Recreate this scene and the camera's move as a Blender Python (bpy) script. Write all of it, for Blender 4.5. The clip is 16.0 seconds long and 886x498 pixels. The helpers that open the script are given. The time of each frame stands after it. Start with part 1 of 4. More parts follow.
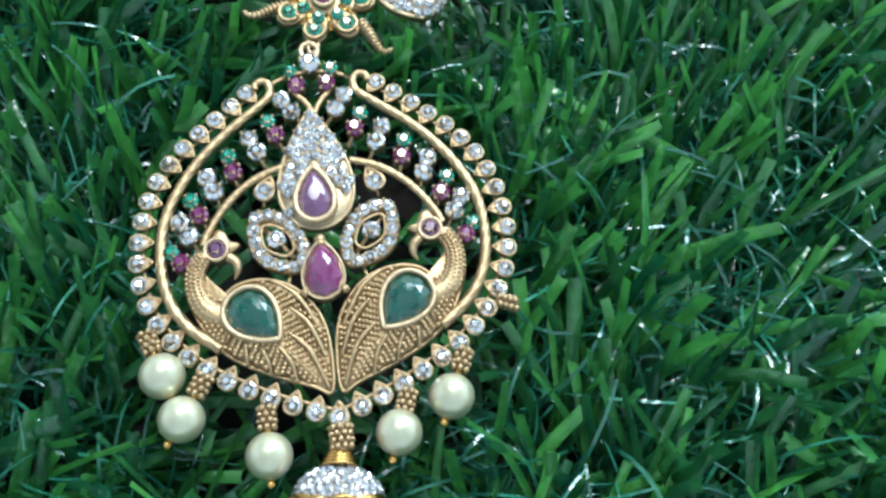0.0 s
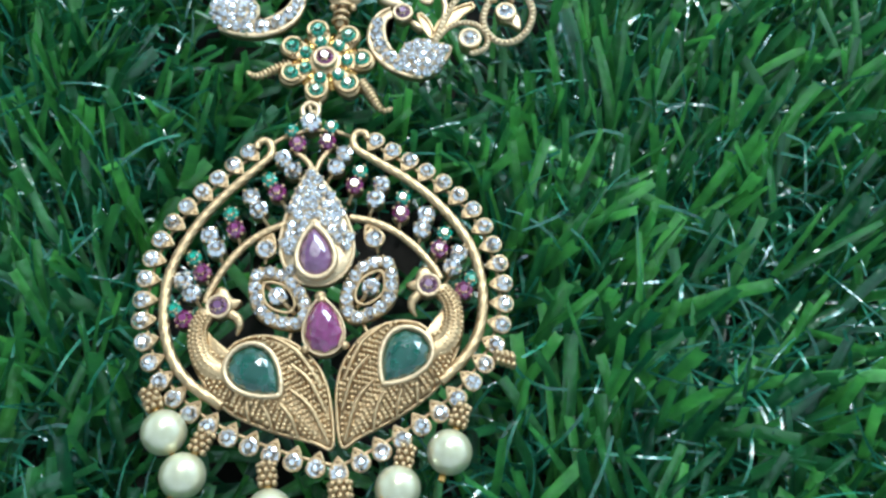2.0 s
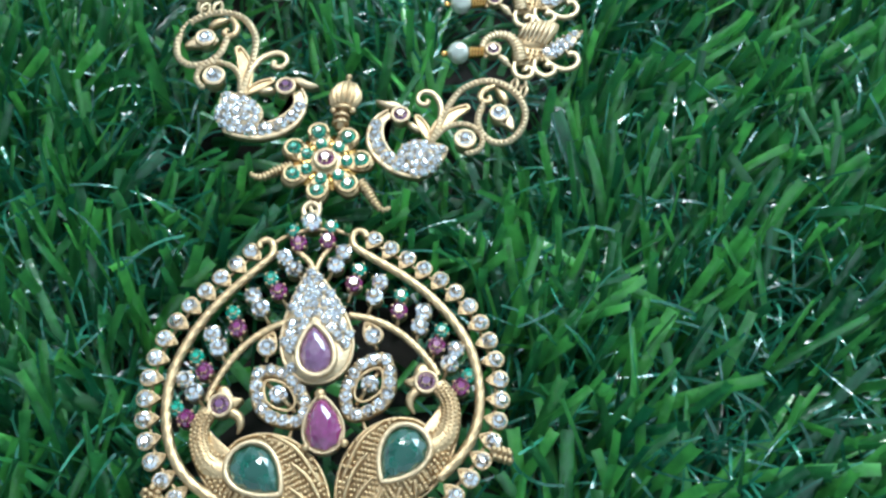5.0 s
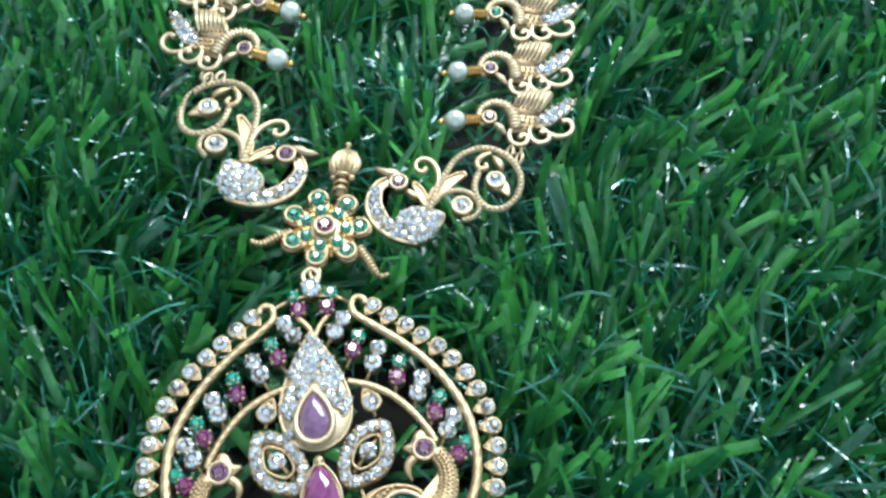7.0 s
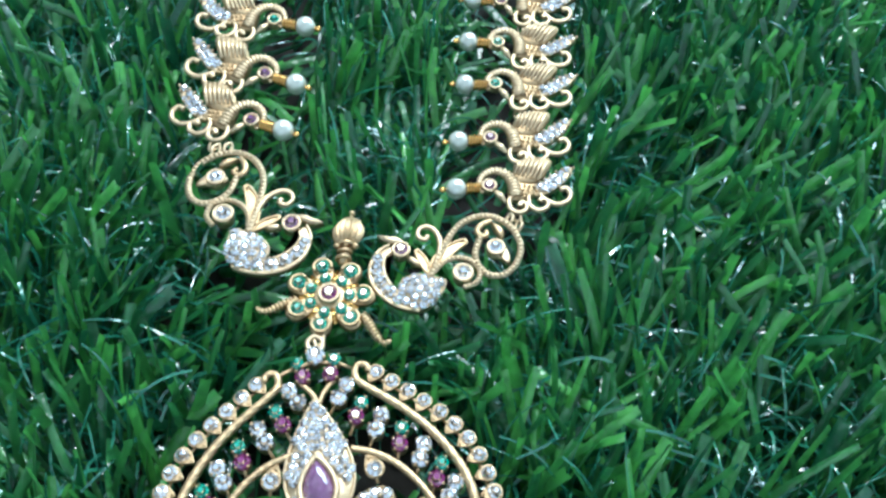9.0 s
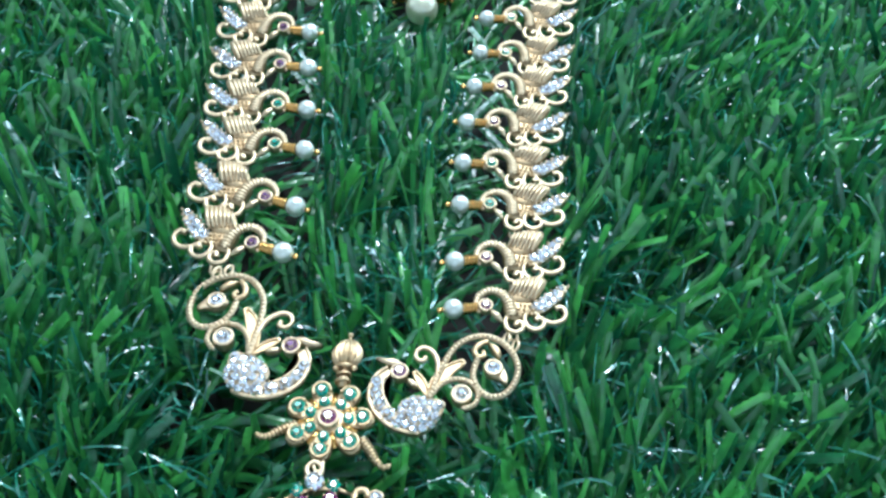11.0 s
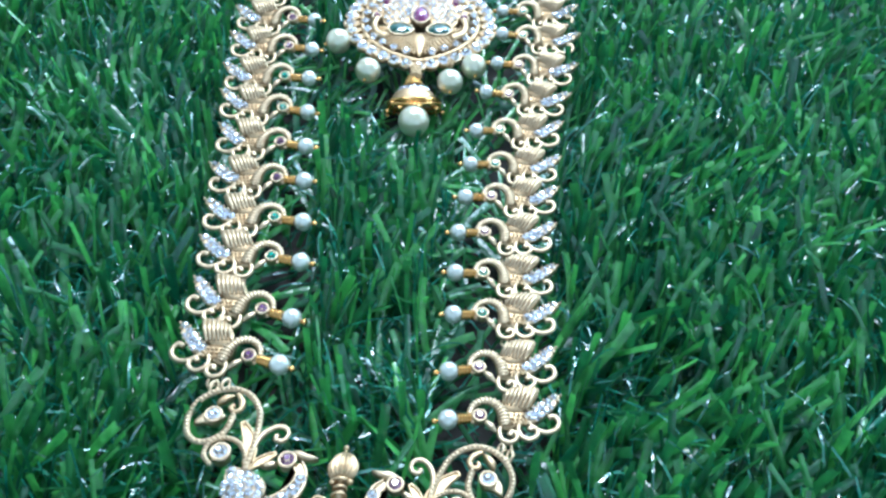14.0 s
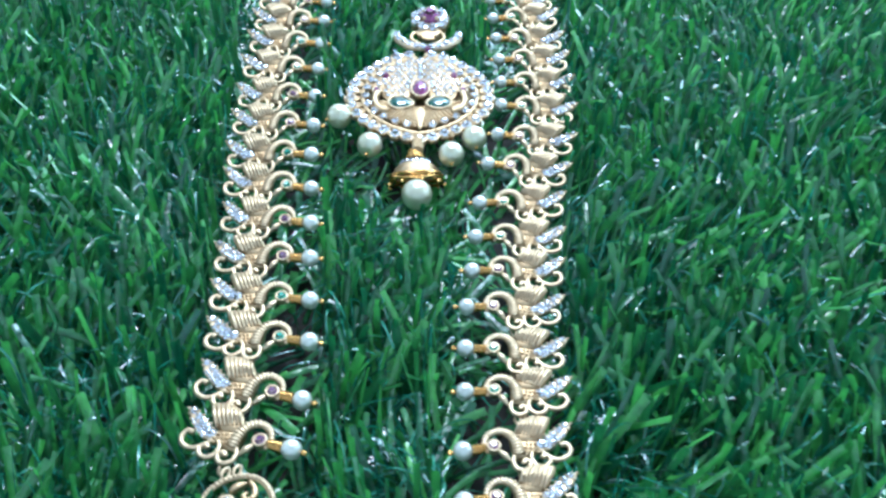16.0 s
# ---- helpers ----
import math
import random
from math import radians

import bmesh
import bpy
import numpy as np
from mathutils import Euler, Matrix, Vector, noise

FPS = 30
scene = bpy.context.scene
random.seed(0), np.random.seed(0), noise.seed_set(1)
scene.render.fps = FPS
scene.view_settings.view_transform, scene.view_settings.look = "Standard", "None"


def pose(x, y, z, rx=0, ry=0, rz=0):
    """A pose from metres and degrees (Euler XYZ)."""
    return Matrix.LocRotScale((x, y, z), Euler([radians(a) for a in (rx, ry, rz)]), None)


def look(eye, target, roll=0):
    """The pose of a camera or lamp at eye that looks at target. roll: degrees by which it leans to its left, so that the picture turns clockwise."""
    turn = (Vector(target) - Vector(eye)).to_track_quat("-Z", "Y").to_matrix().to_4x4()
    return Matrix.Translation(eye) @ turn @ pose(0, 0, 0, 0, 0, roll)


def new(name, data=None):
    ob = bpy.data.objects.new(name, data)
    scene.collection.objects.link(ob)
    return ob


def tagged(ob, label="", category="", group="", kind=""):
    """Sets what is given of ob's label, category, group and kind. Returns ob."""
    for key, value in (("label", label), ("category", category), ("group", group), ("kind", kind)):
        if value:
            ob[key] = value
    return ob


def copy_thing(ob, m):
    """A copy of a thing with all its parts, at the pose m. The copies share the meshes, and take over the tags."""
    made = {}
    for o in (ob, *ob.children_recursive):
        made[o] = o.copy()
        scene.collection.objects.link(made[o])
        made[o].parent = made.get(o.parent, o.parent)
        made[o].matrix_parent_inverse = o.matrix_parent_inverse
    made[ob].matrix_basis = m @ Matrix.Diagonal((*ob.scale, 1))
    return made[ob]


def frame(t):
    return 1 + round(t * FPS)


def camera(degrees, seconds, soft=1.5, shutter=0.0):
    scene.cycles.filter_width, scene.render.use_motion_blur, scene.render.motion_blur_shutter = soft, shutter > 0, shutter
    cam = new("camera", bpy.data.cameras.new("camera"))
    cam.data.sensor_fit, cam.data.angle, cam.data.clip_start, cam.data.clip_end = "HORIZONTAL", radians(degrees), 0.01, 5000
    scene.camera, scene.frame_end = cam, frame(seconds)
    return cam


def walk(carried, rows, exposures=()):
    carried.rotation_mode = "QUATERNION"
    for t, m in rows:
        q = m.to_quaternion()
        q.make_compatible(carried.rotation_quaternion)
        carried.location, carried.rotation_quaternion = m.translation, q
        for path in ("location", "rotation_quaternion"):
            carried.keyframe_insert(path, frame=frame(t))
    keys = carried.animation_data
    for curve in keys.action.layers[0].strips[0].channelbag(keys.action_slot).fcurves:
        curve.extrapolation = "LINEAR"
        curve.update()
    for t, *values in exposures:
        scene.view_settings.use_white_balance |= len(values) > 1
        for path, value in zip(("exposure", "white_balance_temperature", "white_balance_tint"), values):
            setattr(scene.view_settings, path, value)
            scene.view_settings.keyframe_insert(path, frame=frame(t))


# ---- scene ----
cam = camera(51.68, 16.0, soft=2.7, shutter=0.5)
# seconds; place in millimetres over the jewellery's plane; turn in degrees
ROWS = [
    (0.0, 15.75, -98.18, 137.55, 20.424, -2.271, 0.005),
    (0.5, 15.80, -97.45, 138.82, 20.893, -2.243, -0.008),
    (1.0, 15.41, -97.00, 140.86, 21.818, -2.327, 0.067),
    (1.5, 15.63, -96.92, 141.20, 22.391, -2.243, 0.101),
    (2.0, 15.96, -96.03, 141.41, 22.679, -2.253, 0.034),
    (2.5, 16.18, -95.17, 141.43, 23.569, -2.262, 0.049),
    (3.0, 16.81, -94.76, 142.71, 24.596, -2.056, -0.099),
    (3.5, 16.46, -94.54, 144.29, 25.432, -2.133, -0.082),
    (4.0, 16.30, -94.18, 145.63, 26.060, -2.127, -0.157),
    (6.5, 16.54, -92.09, 149.47, 29.052, -1.955, -0.403),
    (7.0, 16.35, -91.75, 150.88, 30.077, -2.101, -0.481),
    (7.5, 16.55, -91.71, 151.65, 30.847, -1.924, -0.505),
    (8.0, 16.56, -91.64, 152.35, 31.455, -1.873, -0.539),
    (8.5, 16.97, -91.16, 154.05, 32.226, -1.751, -0.470),
    (9.0, 16.91, -91.07, 155.86, 33.263, -1.670, -0.563),
    (9.5, 16.70, -89.91, 157.37, 34.524, -1.714, -0.711),
    (12.0, 16.20, -87.71, 165.38, 41.398, -1.441, -1.614),
    (12.5, 16.27, -87.74, 166.50, 42.180, -1.473, -1.742),
    (13.0, 16.30, -87.11, 166.49, 42.988, -1.502, -1.912),
    (13.5, 16.58, -87.22, 167.93, 43.780, -1.336, -1.996),
    (14.0, 16.21, -87.23, 169.16, 44.550, -1.357, -2.097),
    (14.5, 15.89, -86.82, 169.89, 45.215, -1.417, -2.202),
    (15.0, 15.50, -86.77, 171.61, 46.366, -1.414, -2.457),
    (15.5, 15.40, -87.22, 173.15, 47.478, -1.312, -2.785),
    (15.7, 14.99, -88.13, 172.64, 48.064, -1.301, -2.820),
    (15.8, 14.51, -87.73, 172.46, 48.200, -1.118, -3.089),
    (15.9, 13.46, -86.06, 172.56, 48.267, -0.985, -3.293),
    (16.0, 12.39, -83.14, 172.37, 48.068, -0.597, -3.461),
]
walk(cam, [(t, pose(x / 1000, y / 1000, z / 1000, rx, ry, rz)) for t, x, y, z, rx, ry, rz in ROWS], exposures=[(0.0, -0.07, 6500, 10), (4.0, 0.0, 6450, 9), (9.0, 0.15, 6200, 10), (12.5, 0.22, 5750, 11), (16.0, 0.2, 5600, 12)])

# ---- light: a white ceiling panel and an unseen window's lamp in a plain closed room ----
scene.view_settings.exposure = 0.0
world = bpy.data.worlds.new("world")
world.use_nodes = True
world.node_tree.nodes["Background"].inputs[0].default_value = (0.75, 0.85, 1.0, 1)
world.node_tree.nodes["Background"].inputs[1].default_value = 0.16
scene.world = world
lamp = bpy.data.lights.new("ceiling_panel", "AREA")
lamp.shape, lamp.size, lamp.size_y, lamp.energy = "RECTANGLE", 0.40, 0.34, 18.0
lamp.color = (0.90, 0.96, 1.0)
lamp_ob = new("ceiling_panel", lamp)
lamp_ob.matrix_world = look((0.06, 0.70, 1.27), (0.06, 0.08, 0))
# bluish lamp added for an unseen window; the north wall has no opening
pane = bpy.data.lights.new("window_light", "AREA")
pane.shape, pane.size, pane.size_y, pane.energy = "RECTANGLE", 1.1, 0.75, 52.0
pane.color = (0.64, 0.86, 1.0)
new("window_light", pane).matrix_world = look((0.52, 1.16, 0.85), (0.16, 0.12, 0))


# ---- materials ----
def material(name, color, rough=0.5, metal=0.0, **more):
    """A principled material with noise in colour, gloss and relief at two scales."""
    m = bpy.data.materials.new(name)
    m.use_nodes = True
    nt = m.node_tree
    b = nt.nodes["Principled BSDF"]
    b.inputs["Roughness"].default_value = rough
    b.inputs["Metallic"].default_value = metal
    b.inputs["Base Color"].default_value = (*color, 1)
    for key, value in more.get("inputs", {}).items():
        b.inputs[key].default_value = value
    tex = nt.nodes.new("ShaderNodeTexCoord")
    vary = more.get("vary", 0.0)
    big, fine = more.get("big", 120.0), more.get("fine", 2200.0)
    if vary:
        n1, n2 = nt.nodes.new("ShaderNodeTexNoise"), nt.nodes.new("ShaderNodeTexNoise")
        n1.inputs["Scale"].default_value, n2.inputs["Scale"].default_value = big, fine
        n1.inputs["Detail"].default_value = 3
        mix = nt.nodes.new("ShaderNodeMath")
        mix.operation = "ADD"
        nt.links.new(tex.outputs["Object"], n1.inputs["Vector"])
        nt.links.new(tex.outputs["Object"], n2.inputs["Vector"])
        nt.links.new(n1.outputs["Fac"], mix.inputs[0])
        nt.links.new(n2.outputs["Fac"], mix.inputs[1])
        ramp = nt.nodes.new("ShaderNodeMapRange")
        ramp.inputs["From Min"].default_value, ramp.inputs["From Max"].default_value = 0.6, 1.4
        ramp.inputs["To Min"].default_value, ramp.inputs["To Max"].default_value = 0.0, 1.0
        nt.links.new(mix.outputs[0], ramp.inputs["Value"])
        col = nt.nodes.new("ShaderNodeMix")
        col.data_type = "RGBA"
        other = more.get("other", tuple(c * (1 - vary) for c in color))
        col.inputs["A"].default_value, col.inputs["B"].default_value = (*other, 1), (*color, 1)
        nt.links.new(ramp.outputs["Result"], col.inputs["Factor"])
        nt.links.new(col.outputs["Result"], b.inputs["Base Color"])
        if more.get("bump"):
            bump = nt.nodes.new("ShaderNodeBump")
            bump.inputs["Strength"].default_value = more["bump"]
            bump.inputs["Distance"].default_value = 0.0002
            nt.links.new(n2.outputs["Fac"], bump.inputs["Height"])
            nt.links.new(bump.outputs["Normal"], b.inputs["Normal"])
    return m


def per_island(m, low, high):
    """Lets each loose piece of a mesh take its own tint between two colours."""
    nt = m.node_tree
    b = nt.nodes["Principled BSDF"]
    geo = nt.nodes.new("ShaderNodeNewGeometry")
    ramp = nt.nodes.new("ShaderNodeValToRGB")
    ramp.color_ramp.elements[0].color, ramp.color_ramp.elements[1].color = (*low, 1), (*high, 1)
    mid = ramp.color_ramp.elements.new(0.55)
    mid.color = (*(0.62 * a + 0.38 * c for a, c in zip(low, high)), 1)
    nt.links.new(geo.outputs["Random Per Island"], ramp.inputs["Fac"])
    nt.links.new(ramp.outputs["Color"], b.inputs["Base Color"])
    return m


def leafy(m, low, high, relief, crinkle=420.0):
    """Thin plastic: a tint for each blade, and some light that comes through."""
    per_island(m, low, high)
    nt = m.node_tree
    b = nt.nodes["Principled BSDF"]
    thin, mix = nt.nodes.new("ShaderNodeBsdfTranslucent"), nt.nodes.new("ShaderNodeMixShader")
    mix.inputs[0].default_value = 0.30
    tex, wave, bump = nt.nodes.new("ShaderNodeTexCoord"), nt.nodes.new("ShaderNodeTexNoise"), nt.nodes.new("ShaderNodeBump")
    wave.inputs["Scale"].default_value, wave.inputs["Detail"].default_value = crinkle, 2.0
    bump.inputs["Strength"].default_value, bump.inputs["Distance"].default_value = relief, 0.0009
    nt.links.new(tex.outputs["Object"], wave.inputs["Vector"])
    nt.links.new(wave.outputs["Fac"], bump.inputs["Height"])
    nt.links.new(bump.outputs["Normal"], b.inputs["Normal"])
    nt.links.new(bump.outputs["Normal"], b.inputs["Coat Normal"])
    # streaks and blotches within each blade
    spot, blotch = nt.nodes.new("ShaderNodeTexCoord"), nt.nodes.new("ShaderNodeTexNoise")
    blotch.inputs["Scale"].default_value, blotch.inputs["Detail"].default_value = 260.0, 4.0
    tone, dye = nt.nodes.new("ShaderNodeMapRange"), nt.nodes.new("ShaderNodeMix")
    tone.inputs["From Min"].default_value, tone.inputs["From Max"].default_value = 0.3, 0.7
    tone.inputs["To Min"].default_value, tone.inputs["To Max"].default_value = 0.0, 1.0
    dye.data_type, dye.blend_type = "RGBA", "MULTIPLY"
    dye.inputs["B"].default_value = (0.45, 0.55, 0.75, 1)
    nt.links.new(spot.outputs["Object"], blotch.inputs["Vector"])
    nt.links.new(blotch.outputs["Fac"], tone.inputs["Value"])
    nt.links.new(tone.outputs["Result"], dye.inputs["Factor"])
    nt.links.new(b.inputs["Base Color"].links[0].from_socket, dye.inputs["A"])
    nt.links.new(dye.outputs["Result"], b.inputs["Base Color"])
    nt.links.new(dye.outputs["Result"], thin.inputs["Color"])
    nt.links.new(b.outputs[0], mix.inputs[1])
    nt.links.new(thin.outputs[0], mix.inputs[2])
    nt.links.new(mix.outputs[0], nt.nodes["Material Output"].inputs["Surface"])
    return m


def cut(m, scale, tilt):
    """Small flat facets, each tilted its own way, different on every stone."""
    nt = m.node_tree
    b = nt.nodes["Principled BSDF"]
    tex, info, geo = nt.nodes.new("ShaderNodeTexCoord"), nt.nodes.new("ShaderNodeObjectInfo"), nt.nodes.new("ShaderNodeNewGeometry")
    shift, cells = nt.nodes.new("ShaderNodeVectorMath"), nt.nodes.new("ShaderNodeTexVoronoi")
    cells.inputs["Scale"].default_value = scale
    nt.links.new(tex.outputs["Object"], shift.inputs[0])
    nt.links.new(info.outputs["Random"], shift.inputs[1])
    nt.links.new(shift.outputs[0], cells.inputs["Vector"])
    centre, grow, add, unit = (nt.nodes.new("ShaderNodeVectorMath") for _ in range(4))
    centre.operation, grow.operation, add.operation, unit.operation = "SUBTRACT", "SCALE", "ADD", "NORMALIZE"
    centre.inputs[1].default_value = (0.5, 0.5, 0.5)
    grow.inputs["Scale"].default_value = tilt
    nt.links.new(cells.outputs["Color"], centre.inputs[0])
    nt.links.new(centre.outputs[0], grow.inputs[0])
    nt.links.new(geo.outputs["Normal"], add.inputs[0])
    nt.links.new(grow.outputs[0], add.inputs[1])
    nt.links.new(add.outputs[0], unit.inputs[0])
    nt.links.new(unit.outputs[0], b.inputs["Normal"])
    return m


GOLD = material("matte_gold", (0.60, 0.42, 0.235), 0.46, 1.0, vary=0.3, big=300, fine=2200, bump=0.6)
PALE = material("pale_matte_gold", (0.62, 0.465, 0.29), 0.46, 1.0, vary=0.25, big=300, fine=2400, bump=0.5)
BRIGHT = material("polished_gold", (0.78, 0.44, 0.14), 0.26, 1.0, vary=0.15, big=300, fine=1800)
CLEAR = cut(material("clear_crystal", (0.80, 0.81, 0.84), 0.17, 0.75), 1500.0, 1.0)
RUBY = material("ruby_stone", (0.23, 0.016, 0.13), 0.08, 0.0, vary=0.5, big=400, fine=900, inputs={"Coat Weight": 1.0, "Coat Roughness": 0.12, "IOR": 1.75})
EMERALD_DEEP = material("deep_emerald_stone", (0.0, 0.075, 0.048), 0.10, 0.0, vary=0.5, big=300, fine=900, inputs={"Coat Weight": 1.0, "Coat Roughness": 0.03, "IOR": 1.6})
PLUM = material("plum_stone", (0.17, 0.06, 0.15), 0.10, 0.0, vary=0.4, big=400, fine=900, inputs={"Coat Weight": 1.0, "Coat Roughness": 0.12, "IOR": 1.75})
EMERALD = material("emerald_stone", (0.0, 0.36, 0.235), 0.12, 0.0, vary=0.5, big=300, fine=900, inputs={"Coat Weight": 1.0, "Coat Roughness": 0.12, "IOR": 1.6})
PEARL = material("cream_pearl", (0.64, 0.61, 0.40), 0.30, 0.45, vary=0.14, big=130, fine=900, inputs={"Coat Weight": 1.0, "Coat Roughness": 0.10, "Coat IOR": 2.1, "Subsurface Weight": 0.15, "Subsurface Radius": (0.002, 0.002, 0.001)})
PEARL_W = material("white_pearl", (0.62, 0.64, 0.54), 0.24, 0.4, vary=0.25, big=180, fine=900, inputs={"Coat Weight": 1.0, "Coat Roughness": 0.10, "Coat IOR": 2.0})
BLADE = leafy(material("plastic_grass", (0.02, 0.16, 0.04), 0.30, inputs={"Coat Weight": 1.0, "Coat Roughness": 0.20, "Coat IOR": 1.6}), (0.006, 0.105, 0.04), (0.115, 0.50, 0.085), 0.5)
CURL = leafy(material("plastic_thatch", (0.02, 0.10, 0.04), 0.16, inputs={"Coat Weight": 1.0, "Coat Roughness": 0.18, "Coat IOR": 1.85}), (0.02, 0.17, 0.09), (0.05, 0.34, 0.19), 0.9, 330.0)
# near-black brown, standing in for the shade seen through the jewellery's gaps
BACKING = material("turf_backing", (0.011, 0.009, 0.005), 0.9, vary=0.5, big=150, fine=1500)
WALL = material("plain_wall", (0.66, 0.70, 0.73), 0.8, vary=0.08, big=3, fine=60)

# ---- helpers of this scene, in millimetres ----
MM = 0.001


class Geo:
    """Vertices and faces, gathered piece by piece, in millimetres."""

    def __init__(self):
        self.v, self.f = [], []

    def add(self, v, f):
        n = len(self.v)
        self.v.extend(tuple(p) for p in v)
        self.f.extend(tuple(i + n for i in q) for q in f)
        return self


def mesh_of(name, geo, mat, smooth=True):
    me = bpy.data.meshes.new(name)
    me.from_pydata([(x * MM, y * MM, z * MM) for x, y, z in geo.v], [], geo.f)
    me.materials.append(mat)
    me.polygons.foreach_set("use_smooth", [smooth] * len(me.polygons))
    me.update()
    return me


def part(name, geo, mat, parent, label="", smooth=True):
    ob = new(name, mesh_of(name, geo, mat, smooth))
    ob.parent = parent
    return tagged(ob, label)


def piece(name, me, parent, x, y, z=0.0, turn=0.0, size=1.0, label=""):
    """An object of its own on a shared mesh."""
    ob = new(name, me)
    ob.parent = parent
    ob.location, ob.rotation_euler[2], ob.scale = (x * MM, y * MM, z * MM), radians(turn), (size, size, size)
    return tagged(ob, label)


def thing(name, m, label, category, group=""):
    ob = new(name)
    ob.empty_display_size = 0.005
    ob.matrix_world = m
    return tagged(ob, label, category, group)


def spline(pts, step=0.4, closed=False):
    """A smooth curve through a few points (2 or 3 numbers each), in even steps."""
    p = np.array([(*q, 0.0)[:3] for q in pts], float)
    n = len(p)
    out = []
    for i in range(n if closed else n - 1):
        if closed:
            a, b, c, d = p[(i - 1) % n], p[i], p[(i + 1) % n], p[(i + 2) % n]
        else:
            a, b, c, d = p[max(i - 1, 0)], p[i], p[i + 1], p[min(i + 2, n - 1)]
        for t in np.arange(12) / 12:
            out.append(0.5 * (2 * b + (c - a) * t + (2 * a - 5 * b + 4 * c - d) * t * t + (3 * b - a - 3 * c + d) * t ** 3))
    out.append(p[0] if closed else p[-1])
    out = np.array(out)
    return even(out, step=step)


def even(line, step=None, count=None):
    s = np.concatenate([[0], np.cumsum(np.linalg.norm(np.diff(line, axis=0), axis=1))])
    n = count if count else max(2, int(round(s[-1] / step)) + 1)
    u = np.linspace(0, s[-1], n)
    return np.stack([np.interp(u, s, line[:, k]) for k in range(3)], 1)


def tube(line, r, sides=8, flat=1.0, ropes=0, twist=2.2, deep=0.16, closed=False, geo=None, wide=1.0):
    """A rod along a line; r: a radius or one a point; ropes: strands that wind round it."""
    geo = geo or Geo()
    line = np.asarray(line, float)
    n = len(line)
    r = np.full(n, r) if np.isscalar(r) else np.interp(np.linspace(0, 1, n), np.linspace(0, 1, len(r)), r)
    tan = np.gradient(line, axis=0)
    if closed:
        tan[0] = tan[-1] = line[1] - line[-2]
    tan /= np.linalg.norm(tan, axis=1)[:, None] + 1e-9
    up = np.array([0, 0, 1.0])
    side = np.cross(tan, up)
    bad = np.linalg.norm(side, axis=1) < 0.05
    side[bad] = (1, 0, 0)
    side /= np.linalg.norm(side, axis=1)[:, None]
    over = np.cross(side, tan)
    s = np.concatenate([[0], np.cumsum(np.linalg.norm(np.diff(line, axis=0), axis=1))])
    v, f = [], []
    for i in range(n):
        for k in range(sides):
            a = 2 * math.pi * k / sides
            q = r[i]
            if ropes:
                q *= 1 + deep * math.sin(ropes * a + twist * s[i] / max(r[i], 0.05))
            v.append(line[i] + side[i] * math.cos(a) * q * wide + over[i] * math.sin(a) * q * flat)
    for i in range(n - 1):
        for k in range(sides):
            a, b = i * sides + k, i * sides + (k + 1) % sides
            f.append((a, b, b + sides, a + sides))
    if not closed:
        f.append(tuple(range(sides - 1, -1, -1)))
        f.append(tuple((n - 1) * sides + k for k in range(sides)))
    return geo.add(v, f)


def ball(x, y, z, r, geo=None, rings=6, sides=9, flat=1.0):
    geo = geo or Geo()
    v = [(x, y, z + r * flat)]
    for i in range(1, rings):
        a = math.pi * i / rings
        v += [(x + r * math.sin(a) * math.cos(b), y + r * math.sin(a) * math.sin(b), z + r * flat * math.cos(a)) for b in (2 * math.pi * k / sides for k in range(sides))]
    v.append((x, y, z - r * flat))
    f = [(0, 1 + k, 1 + (k + 1) % sides) for k in range(sides)]
    for i in range(rings - 2):
        for k in range(sides):
            a, b = 1 + i * sides + k, 1 + i * sides + (k + 1) % sides
            f.append((a, a + sides, b + sides, b))
    n = 1 + (rings - 2) * sides
    f += [(n + (k + 1) % sides, n + k, len(v) - 1) for k in range(sides)]
    return geo.add(v, f)


def grain(x, y, z, r, geo):
    """A small half bead."""
    v = [(x, y, z + r)] + [(x + q * r * math.cos(a), y + q * r * math.sin(a), z + h * r) for q, h in ((0.72, 0.7), (1.0, -0.3)) for a in (math.pi * k / 3 for k in range(6))]
    f = [(0, 1 + k, 1 + (k + 1) % 6) for k in range(6)] + [(1 + k, 7 + k, 7 + (k + 1) % 6, 1 + (k + 1) % 6) for k in range(6)]
    return geo.add(v, f)


def plate(outline, z0, z1, geo=None, dome=0.0, bevel=0.25):
    """A cut-out of sheet metal with a rounded upper edge, domed towards its middle."""
    geo = geo or Geo()
    o = np.asarray(outline, float)[:, :2]
    if np.linalg.norm(o[0] - o[-1]) < 1e-6:
        o = o[:-1]
    n, c = len(o), o.mean(0)
    rings = [(1.0, z0), (1.0, z1 - bevel), (1 - bevel / max(np.linalg.norm(o - c, axis=1).mean(), 0.1), z1)]
    rings += [(q, z1 + dome * (1 - q * q)) for q in (0.75, 0.5, 0.25)]
    v = [(*(c + (p - c) * q), z) for q, z in rings for p in o] + [(*c, z1 + dome)]
    f = [tuple(range(n - 1, -1, -1))]
    for i in range(len(rings) - 1):
        for k in range(n):
            a, b = i * n + k, i * n + (k + 1) % n
            f.append((a, b, b + n, a + n))
    m = (len(rings) - 1) * n
    f += [(m + k, m + (k + 1) % n, len(v) - 1) for k in range(n)]
    return geo.add(v, f)


def tear(length, width, n=24, slim=1.1):
    """A drop's outline round the middle of its belly, with its tip towards +y."""
    out = []
    for k in range(n):
        a = 2 * math.pi * k / n
        y = math.cos(a)
        out.append((math.sin(a) * abs(math.sin(a / 2)) ** slim * width, y * length / 2))
    out = np.array(out)
    widest = max(math.sin(q) * math.sin(q / 2) ** slim for q in np.linspace(0, math.pi, 200))
    return out * (0.5 / widest, 1)


